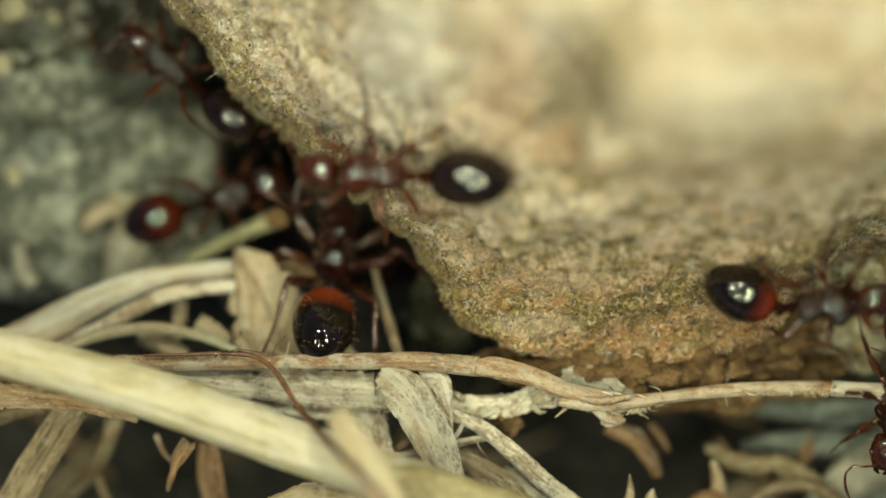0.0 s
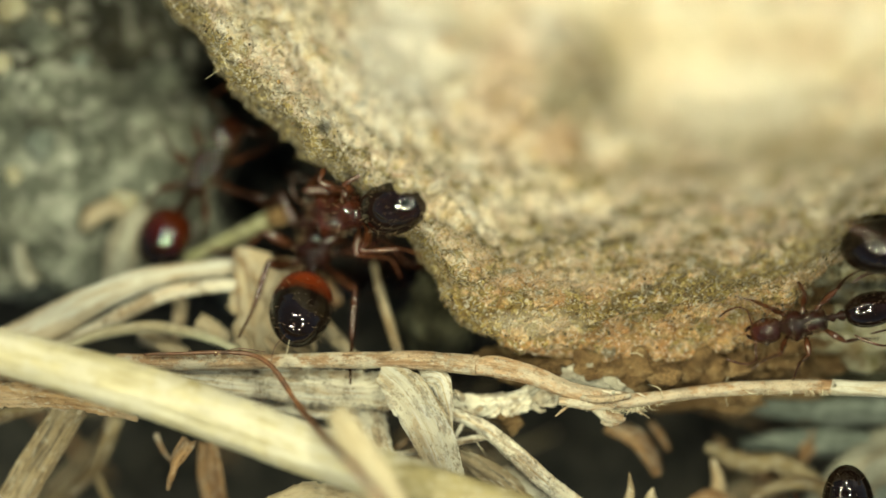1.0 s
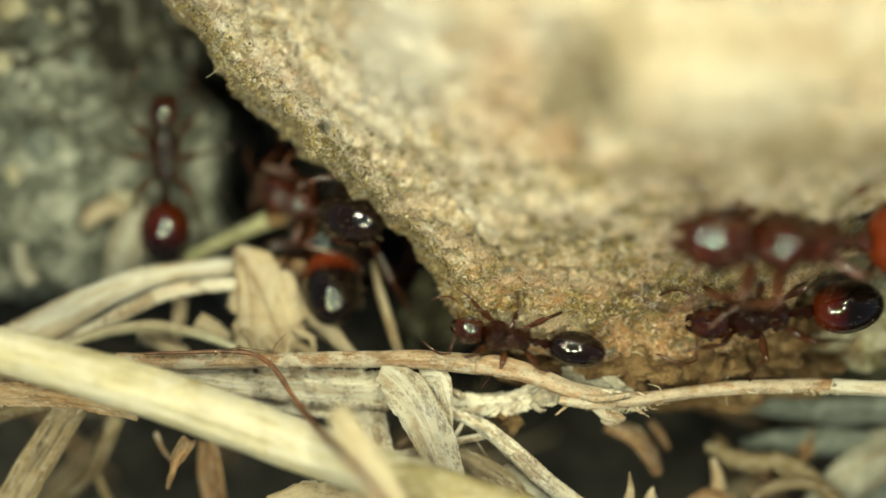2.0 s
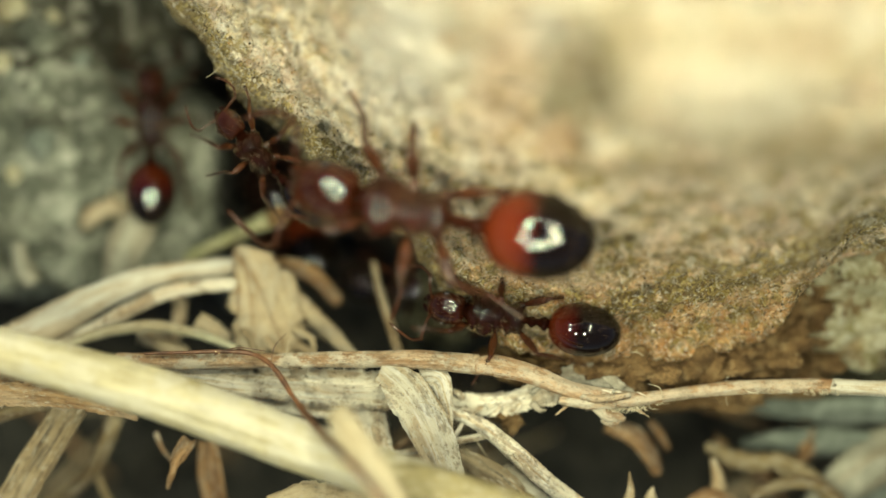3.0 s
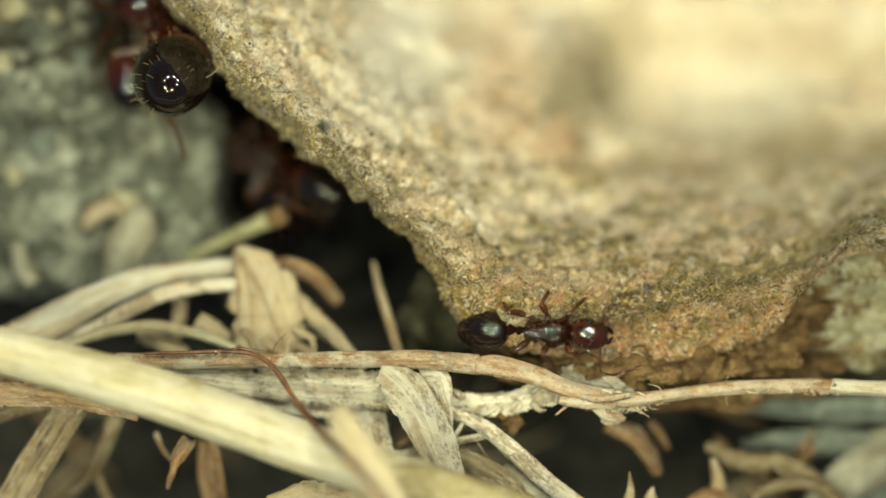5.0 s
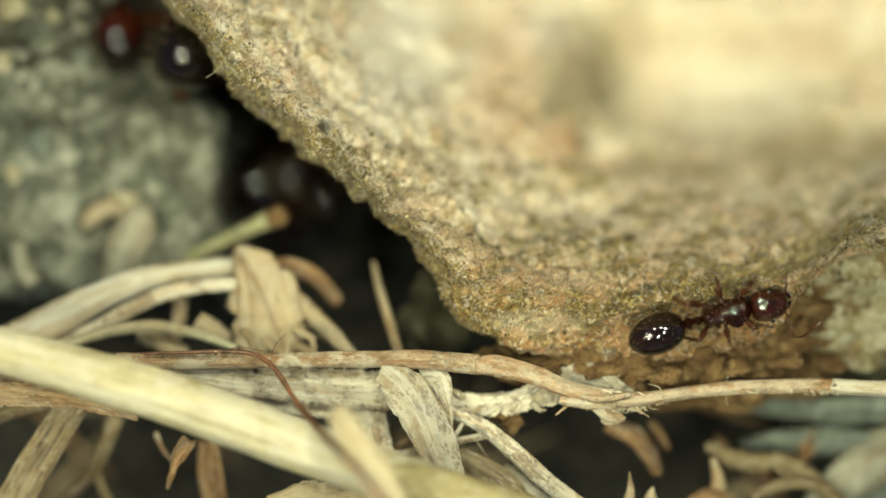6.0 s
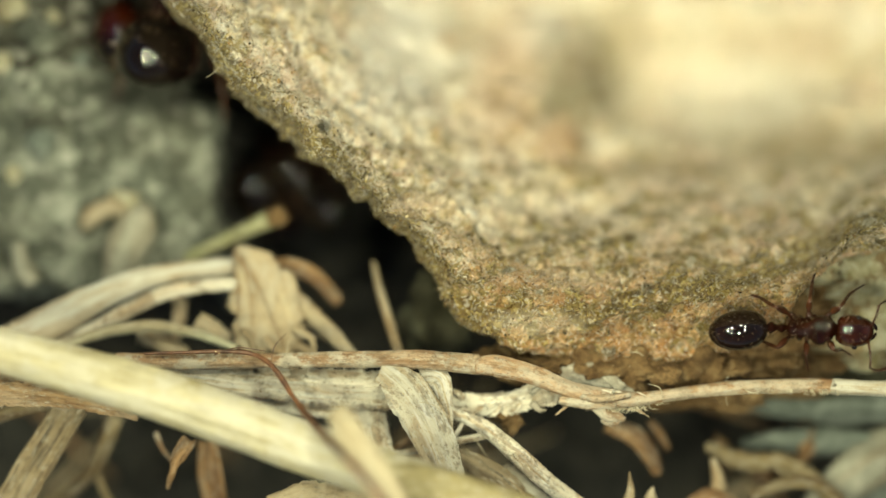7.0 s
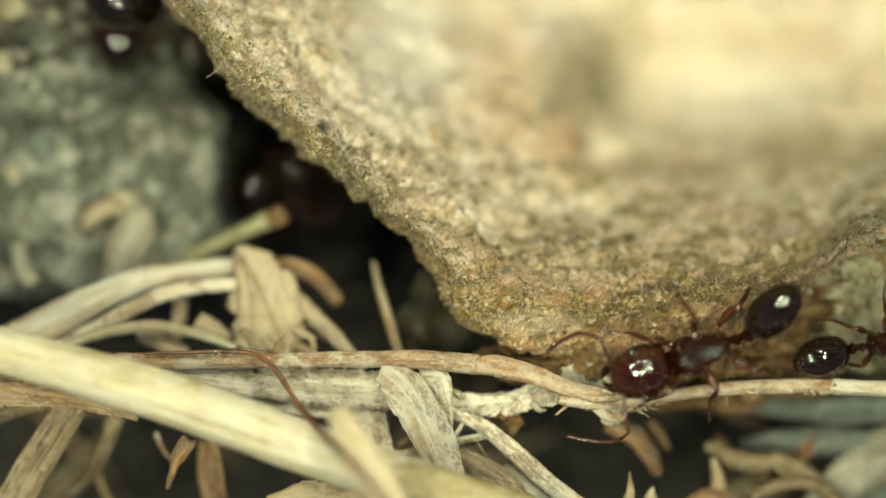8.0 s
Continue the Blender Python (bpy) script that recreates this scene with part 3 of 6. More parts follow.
def brow(x):
    """y of the mossy lip along the lower face, by x."""
    return -1.9 + 0.03 * (x - 2.8) + 0.028 * (x - 2.8) ** 2


def rock_z(x, y):
    """Height of the upper side of the rock, in millimetres."""
    d1 = (x + 7.88) * 0.727 + (y - 7.03) * 0.687
    d2 = y + 3.3
    left = -0.5 + 0.9 * d1 + 0.95 * soft_up(d1 - 1.3, 1.4)
    front = -0.5 + 0.5 * d2 + 0.9 * soft_up(d2 - 1.9) + 1.25 * soft_up(d2 - 4.2) - 2.45 * soft_up(d2 - 7.2, 0.8)
    front -= 2.4 * smooth(10.0, 11.8, x) * smooth(3.5, 0.5, y)
    front -= 0.55 * smooth(3.0, 5.5, x) * smooth(0.2, -0.3, y - brow(x))
    cap = 11.2 + 0.05 * (x - y)
    k = 0.8
    low = min(left, front, cap)
    z = low - k * math.log(sum(math.exp((low - v) / k) for v in (left, front, cap)))
    z -= 2.0 * math.exp(-((x - 3.35) ** 2 / 1.3 + (y - 4.0) ** 2 / 3.0))
    z += 1.3 * math.exp(-((x - 6.6) ** 2 / 3 + (y - 3.4) ** 2 / 2)) + 1.0 * math.exp(-((x + 0.5) ** 2 / 3 + (y - 5.5) ** 2 / 3))
    return z


def grain(p):
    ledge = 0.2 * (0.3 - abs(noise.noise(p * 1.1 + Vector((9, 2, 4))))) + 0.2 * (0.3 - abs(noise.noise(p * 2.5 + Vector((1, 7, 0)))))
    return ledge + 0.42 * noise.noise(p * 0.55) + 0.22 * noise.noise(p * 1.35 + Vector((5, 1, 0))) + 0.25 * noise.noise(p * 2.4) + 0.11 * noise.noise(p * 5.0 + Vector((2, 0, 9))) + 0.07 * noise.noise(p * 10.0)


def build_rock():
    loop = [Vector((*p, 0)) for p in OUTLINE]
    ring = []
    n = len(loop)
    for i in range(n):
        a, b, c, d = loop[i - 1], loop[i], loop[(i + 1) % n], loop[(i + 2) % n]
        span = (c - b).length
        steps = max(2, int(span / (0.055 if i < 19 else 0.5)))
        for s in range(steps):
            f = s / steps
            ring.append(0.5 * (2 * b + (c - a) * f + (2 * a - 5 * b + 4 * c - d) * f * f + (3 * b - a - 3 * c + d) * f ** 3))
    for p in ring:
        wob = 0.2 * noise.noise(p * 1.1) + 0.13 * noise.noise(p * 2.7) + 0.09 * noise.noise(p * 6.3)
        p += (HEART - p).normalized() * wob
    insets = [i * 0.0032 for i in range(115)]
    while insets[-1] < 0.97:
        insets.append(min(0.97, insets[-1] + (insets[-1] - insets[-2]) * 1.06))
    under = [(0.012, -2.9), (0.03, -4.0), (0.06, -5.6), (0.10, -8.0), (0.14, -11.5), (0.2, -14.5)]
    verts, faces = [], []
    for f, z in under[::-1]:
        for p in ring:
            q = p + (HEART - p) * f
            q.z = z
            q += Vector((0.5, 0.5, 0.6)) * grain(q)
            verts.append(q)
    for f in insets:
        for p in ring:
            q = p + (HEART - p) * f
            q.z = rock_z(q.x, q.y) - (0.6 + 1.1 * smooth(-2.4, -0.8, q.y)) * math.exp(-f / (0.006 + 0.009 * smooth(-2.4, -0.8, q.y)))
            g = grain(q)
            q += Vector((-0.35 * g, -0.35 * g, g)) * (0.6 + 0.4 * min(1, f / 0.01))
            verts.append(q)
    m, k = len(ring), len(insets) + len(under)
    for r in range(k - 1):
        for i in range(m):
            j = (i + 1) % m
            faces.append((r * m + i, r * m + j, (r + 1) * m + j, (r + 1) * m + i))
    faces.append(tuple((k - 1) * m + i for i in range(m)))
    faces.append(tuple(range(m))[::-1])
    me = bpy.data.meshes.new("rock")
    me.from_pydata([v * MM for v in verts], [], faces)
    me.polygons.foreach_set("use_smooth", [True] * len(me.polygons))
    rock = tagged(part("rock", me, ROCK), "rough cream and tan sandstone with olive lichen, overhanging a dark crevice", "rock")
    # loose grains and lichen crusts that sit on the brim and the lower face
    rng = random.Random(77)
    cube = [(1, 1, 1), (-1, -1, 1), (-1, 1, -1), (1, -1, -1), (0, 0, 1.5), (0, 0, -1.5), (1.4, 0, 0), (-1.4, 0, 0), (0, 1.4, 0), (0, -1.4, 0), (1, 1, -1), (-1, -1, -1), (-1, 1, 1), (1, -1, 1)]
    quads = [(4, 0, 6), (4, 6, 13), (4, 13, 9), (4, 9, 1), (4, 1, 7), (4, 7, 12), (4, 12, 8), (4, 8, 0), (5, 6, 10), (5, 3, 6), (5, 9, 3), (5, 11, 9), (5, 7, 11), (5, 2, 7), (5, 8, 2), (5, 10, 8), (0, 10, 6), (0, 8, 10), (13, 6, 3), (13, 3, 9), (1, 9, 11), (1, 11, 7), (12, 7, 2), (12, 2, 8)]
    start = len(under) * m
    sets = {"sand": ([], [], CREAM_SAND), "ochre_sand": ([], [], SAND), "lichen_crust": ([], [], LICHEN)}
    while sum(len(s[1]) for s in sets.values()) < 2200 * len(quads):
        i = rng.randrange(m)
        f = int(118 * rng.random() ** 1.5)
        q = verts[start + f * m + i]
        if q.x > 13.5 or q.x < -9.5 or q.y > 8.5 or q.z > 4.0:
            continue
        green = noise.noise(q * 0.8) + 0.6 * noise.noise(q * 2.3) > 0.24 - 1.1 * math.exp(-f / 12)
        vs, fs, _ = sets["lichen_crust" if green else "ochre_sand" if q.y + 0.9 * noise.noise(q * 0.6) < 0.3 else "sand"]
        r = 0.018 + 0.045 * rng.random() ** 3
        at = q + Vector((rng.uniform(-0.04, 0.04), rng.uniform(-0.04, 0.04), rng.uniform(-0.06, -0.005)))
        turn = Euler((rng.uniform(0, 6), rng.uniform(0, 6), rng.uniform(0, 6))).to_matrix()
        sx, sy, sz = rng.uniform(0.7, 1.3), rng.uniform(0.7, 1.3), rng.uniform(0.5, 1.0)
        o = len(vs)
        for v in cube:
            k = r * rng.uniform(0.55, 0.85)
            vs.append((at + turn @ Vector((v[0] * sx, v[1] * sy, v[2] * sz)) * k) * MM)
        fs.extend([(o + t[0], o + t[1], o + t[2]) for t in quads])
    for name, (vs, fs, mat) in sets.items():
        gm = bpy.data.meshes.new(name)
        gm.from_pydata(vs, [], fs)
        tagged(part(name, gm, mat, rock, "single grains of cream, ochre and glassy sand" if name != "lichen_crust" else "granular olive and ochre lichen"), kind="stuff")
    return rock

# ---- stones and crumbs ----


def stone(name, material, centre, size, label, category="stone", seed=1, rough=0.18, turn=0.0, detail=5):
    bm = bmesh.new()
    lump(bm, (0, 0, 0), size, seed, rough, turn, detail)
    ob = tagged(part(name, bm, material), label, category)
    ob.location = Vector(centre) * MM
    return ob


def build_stones():
    stone("brown_stone", DARK_STONE, (-0.15, -2.11, -5.2), (1.1, 1.3, 1.5), "small brown stone half buried in the crevice", seed=3, rough=0.22)
    stone("lichen_stone", LICHEN_STONE, (13.35, -1.2, -3.7), (3.2, 2.1, 2.4), "pale stone crusted with grey-green lichen, under the rock's edge", seed=8, rough=0.34)
    stone("mossy_stone", DARK_STONE, (12.05, -3.57, -5), (2.8, 0.9, 1.6), "dark mossy stone in the shade under the rock", seed=61, rough=0.3)
    for i, (c, s, turn) in enumerate([((11.5, -4.72, -4.4), (2.7, 0.5, 0.7), -2), ((11.6, -5.75, -4.6), (2.6, 0.42, 0.7), 1), ((13.33, -7.06, -5.46), (1.7, 1.0, 1.2), 30)]):
        chip = stone("slate_chip", SLATE, c, s, "flat grey slate chip lying on the humus", "slate", seed=20 + i, rough=0.1, turn=turn)
        for k in range(2):
            bm = bmesh.new()
            lump(bm, (s[0] * (0.25 - 0.4 * k), s[1] * (0.12 - 0.3 * k), s[2] * (0.62 - 0.1 * k)), (s[0] * 0.62, s[1] * 0.55, s[2] * 0.42), 31 + 2 * i + k, 0.16, turn, 4)
            part("cleaved_layer", bm, SLATE, chip)
    # broken clods packed under the lower brim of the rock
    for i, (p, s, turn) in enumerate([((3.26, -3.36, -1.3), (0.5, 0.26, 0.6), -8), ((4.31, -3.39, -1.2), (0.5, 0.3, 0.6), 16), ((5.29, -3.45, -1.2), (0.65, 0.4, 0.7), 6), ((6.35, -3.43, -1.3), (0.55, 0.42, 0.7), -12), ((6, -3.72, -2), (0.5, 0.3, 0.6), 30), ((7.43, -3.51, -1.6), (0.7, 0.4, 0.8), 0), ((8.6, -3.45, -1.8), (0.7, 0.42, 0.8), 12), ((9.61, -3.26, -2), (0.6, 0.45, 0.8), 35), ((2.31, -3.29, -1.9), (0.6, 0.3, 0.7), -14), ((8.12, -4.06, -3.4), (1.6, 0.42, 1.0), 3), ((10.1, -2.5, -2.6), (0.7, 0.6, 1.0), 20), ((10.7, -1.6, -2.9), (0.7, 0.6, 1.0), 50), ((10.6, -3.2, -3.2), (0.8, 0.45, 0.9), -10)]):
        stone("clay_clod", CLAY, p, (s[0] * 1.5, s[1] * 1.35, s[2]), "crumbling brown clay clod packed under the rock", "clay clod", seed=40 + i, rough=0.55, turn=turn, detail=5)["group"] = "clay clods under the rock"
    # pebbles and clods strewn over the grey soil
    rng = random.Random(5)
    for i in range(26):
        x, y = rng.uniform(-13.5, -5.6), rng.uniform(-1.6, 7.6)
        if x > soil_edge(y) - 0.2:
            continue
        r = rng.choice([0.16, 0.22, 0.3, 0.45, 0.6])
        mat = rng.choice([SOIL, SOIL, SLATE, LICHEN_STONE, SOIL])
        stone("pebble", mat, (x, y, ground_z(x, y) + r * 0.25), (r * rng.uniform(0.8, 1.4), r, r * 0.7), "small grey soil crumb on the ground", "pebble", seed=100 + i, rough=0.25, turn=rng.uniform(0, 180), detail=3)["group"] = "crumbs on the soil"


# ---- straw litter ----


def build_litter():
    # left: pale arching blades behind the stalk
    strip("dry_grass", WHITE_STRAW, [(-12.67, -2.84, -2.87), (-11.16, -1.97, -2.72), (-9.52, -1.14, -2.87), (-7.89, -0.68, -3.16), (-5.92, -0.48, -3.44)], [1.163, 1.03, 0.764, 0.569, 0.505], "bleached arching grass blade on the soil", "grass blade", seed=1, curl=0.2)
    strip("dry_grass", BLEACHED, [(-11.94, -3.28, -2.44), (-9.96, -2.21, -2.44), (-8, -1.27, -2.58), (-5.87, -1.03, -2.87), (-4.73, -1.32, -3.16)], [0.397, 0.463, 0.398, 0.332], "bleached arching grass blade on the soil", "grass blade", seed=2, curl=0.3)
    strip("dry_grass", LEAF_PALE, [(-11.35, -3.01, -1.8), (-10.04, -2.47, -1.8), (-8.58, -2.24, -1.9), (-7.27, -2.41, -1.9), (-5.93, -2.89, -1.6)], [0.197, 0.328, 0.361, 0.295, 0.197], "narrow bleached grass blade, arched", "grass blade", seed=3, curl=0.3)
    strip("green_twig", GREENISH, [(-7.71, -0.36, -4.6), (-6.51, 0.27, -4.45), (-5.56, 0.73, -4.31), (-4.96, 0.96, -4.16)], [0.412, 0.447, 0.513, 0.614], "greenish broken stem with a brown tip at the crevice", "stem", seed=4, curl=0.1, thick=0.45)
    stone("seed", CLAY, (-4.95, 0.96, -4.02), (0.34, 0.32, 0.34), "round brown knob at the end of a stem", "seed", seed=5, rough=0.1, detail=3)
    # the papery leaf with its torn tips
    leaf = strip("papery_leaf", PAPERY, [(-6.05, 0.04, -2.9), (-5.62, -0.48, -2.8), (-5.33, -1.14, -2.7), (-5.23, -1.8, -2.5), (-5.08, -2.47, -2.3), (-5.0, -3.1, -2.1)], [0.2, 1.25, 1.95, 2.25, 2.1, 1.2], "torn papery tan leaf, standing in the litter", "leaf", seed=6, curl=0.05, ragged=0.3, ridge=0.12, across=20, torn=0.7)
    strip("papery_leaf", PAPERY, [(-4.75, -1.15, -2.8), (-4.2, -1.6, -2.7), (-3.5, -2.2, -2.4), (-2.9, -2.8, -2.0), (-2.2, -3.4, -1.4)], [0.45, 0.62, 0.5, 0.42, 0.4], "narrow torn strip of papery tan leaf", "leaf", seed=7, curl=0.15, ragged=0.3, ridge=0.2)
    for i, (a, b, c) in enumerate([((-6.12, 0.02, -2.6), (-5.73, -0.81, -2.35), (-5.43, -2.6, -1.8)), ((-6.05, 0.02, -2.55), (-5.3, -1.3, -2.3), (-4.64, -2.76, -1.7)), ((-6.15, -0.08, -2.65), (-6.01, -1.14, -2.5), (-5.97, -2.61, -2))]):
        strip("vein", TAN, [a, b, c], [0.03, 0.045, 0.03], "thin brown vein", parent=leaf, seed=90 + i, steps=20, across=5, thick=0.05, ridge=0.0)
    for i, (a, b, c) in enumerate([((-5.8, -2.36, -2), (-5.5, -2.8, -1.9), (-5.62, -3.25, -1.8)), ((-4.33, -2.36, -2), (-3.86, -2.6, -1.9), (-3.66, -3.12, -1.7)), ((-5.14, -2.6, -1.9), (-4.77, -2.96, -1.7), (-4.3, -3.05, -1.6))]):
        strip("torn_shred", PAPERY, [a, b, c], [0.25, 0.3, 0.06], parent=leaf, seed=95 + i, steps=24, across=9, ragged=0.5, torn=0.8, twist=40)
    strip("dry_grass", TAN, [(-5.77, -0.62, -3.73), (-4.59, -0.52, -3.59), (-3.76, -0.86, -3.73), (-3.13, -1.58, -4.02)], [0.507, 0.575, 0.508, 0.376], "curved tan grass blade in the crevice", "grass blade", seed=8, curl=0.3)
    strip("dry_twig", PAPERY, [(-2.05, -0.45, -3.73), (-1.83, -1.31, -3.01), (-1.51, -2.28, -2.15), (-1.16, -3.38, -1)], [0.16, 0.27, 0.32, 0.33], "short dry stem leaning in the crevice", "stem", seed=9, curl=0.15, thick=0.3)
    for i, (a, b, w) in enumerate([((-7.8, -1.5, -3.88), (-7.92, -2.66, -3.44), 26), ((-7.19, -2.14, -2.72), (-6.33, -2.72, -2.44), 40), ((-4.68, -2.62, -2.44), (-3.66, -3.12, -1.8), 26), ((-4.06, -1.98, -3.16), (-2.72, -3, -2.72), 30), ((-8.88, -2.48, -3.08), (-7.52, -3.16, -2.72), 40)]):
        strip("dead_leaf", PAPERY, [a, tuple((p + q) / 2 for p, q in zip(a, b)), b], [w * 0.0145, w * 0.016, w * 0.012], "small torn scrap of dry leaf in the litter", "leaf scrap", seed=60 + i, ragged=0.3, ridge=0.2, steps=16)
    # the long straw across the litter: two lengths that meet at a crack
    straw = new("long_straw")
    straw.location = Vector((0, 0, 0))
    tagged(straw, "long tan straw stalk, cracked in the middle, lying across the litter", "straw")
    strip("stalk_length", STRAW, [(-9.26, -3.18, -0.2), (-7.25, -3.19, -0.1), (-4.85, -3.14, 0), (-2.29, -3.1, 0.1), (-0.54, -3.12, 0.2), (0.99, -3.26, 0.1)], [0.478, 0.478, 0.415, 0.478, 0.542, 0.574], parent=straw, seed=10, curl=0.18, thick=0.3, steps=70, ridge=0.2)
    strip("stalk_length", BROWN_STRAW, [(0.92, -3.29, 0.15), (1.53, -3.29, 0.2), (2.56, -3.55, 0.2), (3.6, -3.96, 0.1), (4.72, -4.21, 0), (5.52, -4.23, 0), (6.64, -4.1, -0.1), (8.25, -3.93, -0.2), (10.18, -3.87, -0.3), (11.21, -3.89, -0.3)], [0.478, 0.638, 0.574, 0.478, 0.542, 0.383, 0.351, 0.399, 0.415, 0.415], parent=straw, seed=11, curl=0.18, thick=0.3, steps=110, ridge=0.2, torn=0.1)
    strip("stalk_end", WHITE_STRAW, [(11.07, -3.89, -0.25), (11.94, -3.94, -0.25), (13.07, -3.99, -0.3), (14.73, -4.16, -0.6)], [0.446, 0.446, 0.478], "bleached whitish end of the straw", parent=straw, seed=12, curl=0.18, thick=0.32, ridge=0.2, torn=0.9)
    bm = bmesh.new()
    rng = random.Random(3)
    for i in range(170):
        x = rng.uniform(3.2, 11.2) if i % 2 else rng.gauss(5.0, 0.8)
        y = -4.08 - 0.34 * math.exp(-((x - 5.0) / 1.6) ** 2) - 0.1 * smooth(8.0, 5.0, x)
        l = rng.uniform(0.05, 0.22) * (1.4 if x < 6 else 0.55)
        d, e = rng.uniform(-1.6, 1.6), rng.uniform(-0.8, 0.8)
        tube(bm, [(x, y + 0.12, -0.1), (x + d * l * 0.4, y - l * 0.3, rng.uniform(-0.15, 0.1)), (x + (d + e) * l * 0.8, y - l * rng.uniform(0.2, 0.6), rng.uniform(-0.3, 0.1))], [0.011, 0.007, 0.003], 4, 6)
    tagged(part("fray", bm, FRAY, straw, "whitish frayed fibres"), kind="stuff")
    for i, (a, b, c, w) in enumerate([((3.28, -4.26, 0), (3.92, -4.31, 0.1), (4.87, -4.38, 0.1), 22), ((4.25, -4.39, -0.1), (4.65, -4.69, -0.1), (5.05, -4.81, -0.2), 24), ((3.91, -4.12, 0.2), (4.46, -4.21, 0.3), (5.26, -4.08, 0.3), 20), ((4.49, -4.81, -0.2), (4.81, -4.91, -0.2), (5.13, -4.75, -0.2), 20)]):
        strip("torn_flap", STRAW, [a, b, c], [w * 0.012, w * 0.016, w * 0.011], parent=straw, seed=70 + i, ragged=0.45, torn=0.5, steps=20, ridge=0.3)
    for i in range(11):
        x = rng.uniform(2.6, 6.4)
        y = -4.0 - 0.1 * noise.noise(Vector((x, 0, 0))) + (1.0 * smooth(4.5, 0.0, x) if x < 4.5 else 0.0)
        d = rng.choice([-1, 1]) * rng.uniform(0.2, 0.5)
        strip("loose_shred", rng.choice([STRAW, BLEACHED, WHITE]), [(x, y, 0.12), (x + d * 0.5, y - rng.uniform(0.02, 0.12), 0.2), (x + d, y - rng.uniform(0.05, 0.3), rng.uniform(-0.1, 0.25))], [0.05, 0.11, 0.02], parent=straw, seed=120 + i, steps=18, across=6, ragged=0.5, torn=0.6, thick=0.04, curl=0.3)
    for i in range(12):
        x, y = rng.uniform(3.4, 5.5), rng.uniform(-4.7, -4.25)
        a, l = rng.choice([0.1, -0.3, 0.5, 2.6]) + rng.uniform(-0.3, 0.3), rng.uniform(0.2, 0.5)
        d = Vector((math.cos(a), math.sin(a) * 0.8, rng.uniform(-0.2, 0.2))) * l
        p = Vector((x, y, rng.uniform(-0.25, 0.1)))
        strip("splinter", rng.choice([STRAW, STRAW, BLEACHED]), [p - d, p + Vector((0.03, 0.06, 0.08)), p + d], [0.03, rng.uniform(0.05, 0.10), 0.02], parent=straw, seed=150 + i, steps=14, across=7, ragged=0.7, torn=0.9, thick=0.03, ridge=0.4, curl=0.25)
    # pale flake behind the fray
    strip("lichen_flake", WHITE, [(3, -3.73, -0.9), (3.64, -3.6, -0.8), (4.29, -3.72, -0.8), (5.4, -4.16, -0.6)], [0.419, 0.709, 0.742, 0.322], "pale whitish lichen flake caught behind the straw", "lichen", seed=13, ragged=0.6, ridge=0.5)
    strip("lichen_flake", WHITE, [(4.34, -3.22, -1.1), (4.64, -3.59, -0.7), (5.07, -3.99, -0.4)], [0.129, 0.354, 0.417], "pale whitish lichen flake caught behind the straw", "lichen", seed=14, ragged=0.3, ridge=0.3, steps=20)
    # flat bleached blade under the straw
    strip("bleached_grass", BLEACHED, [(-9.56, -3.4, -0.7), (-7.3, -3.59, -0.6), (-5.05, -3.78, -0.6), (-2.96, -3.97, -0.6), (-1.51, -4.04, -0.6)], [0.579, 0.643, 0.868, 1.158, 1.126], "flat bleached grass blade with fine grey fibres", "grass blade", seed=15, curl=0.06, ragged=0.22, across=22, steps=190, ridge=0.35, torn=0.9)
    strip("bleached_grass", BLEACHED, [(-7.36, -4.04, -1.2), (-5.41, -4.29, -1.1), (-3.62, -4.54, -1), (-2.17, -4.77, -1)], [0.485, 0.614, 0.582, 0.388], "flat bleached grass blade with fine grey fibres", "grass blade", seed=16, curl=0.1, ridge=0.3, ragged=0.25, steps=120, torn=0.9)
    strip("bleached_grass", BLEACHED, [(-2.08, -4.38, -0.9), (-1.92, -5.15, -0.9), (-1.74, -5.95, -0.8)], [0.938, 0.808, 0.744], "flat bleached grass blade with fine grey fibres", "grass blade", seed=17, curl=0.1, ridge=0.3, ragged=0.2, torn=0.8)
    ragged_blade = strip("dry_grass", BLEACHED, [(-0.23, -4.38, -0.9), (1.07, -4.44, -0.9), (2.36, -4.28, -0.9), (3.65, -3.89, -0.9), (4.46, -3.67, -1)], [0.55, 0.614, 0.711, 0.841, 0.485], "ragged grey-tan blade behind the straw", "grass blade", seed=18, curl=0.1, ragged=0.4, ridge=0.35, steps=150, torn=0.8)
    rng = random.Random(41)
    for i in range(18):
        x = rng.uniform(-0.1, 4.3)
        edge = rng.choice([-1, 1])
        y = -4.42 + 0.03 * x + 0.045 * max(0.0, x - 1.0) ** 2 + edge * 0.24
        d = rng.choice([-1, 1]) * rng.uniform(0.25, 0.7)
        strip("shred", BLEACHED if i % 3 else WHITE, [(x, y - edge * 0.1, -0.75), (x + d * 0.5, y + edge * 0.1, rng.uniform(-0.8, -0.5)), (x + d, y + edge * rng.uniform(0.05, 0.22), rng.uniform(-0.9, -0.4))], [0.2, 0.12, 0.02], parent=ragged_blade, seed=170 + i, steps=12, across=6, ragged=0.6, torn=0.5, thick=0.04, ridge=0.4)
    # the translucent folded blade
    film_blade = strip("bleached_grass", FILM, [(-1.72, -3.4, 0.2), (-1.08, -3.95, 0.35), (-0.51, -4.81, 0.5), (-0.09, -5.68, 0.6), (0.25, -6.62, 0.6)], [0.635, 1.238, 1.267, 1.043, 0.854], "thin translucent bleached blade with parallel veins", "grass blade", seed=19, curl=0.1, ragged=0.1, across=22, steps=130, ridge=0.3, thick=0.05)
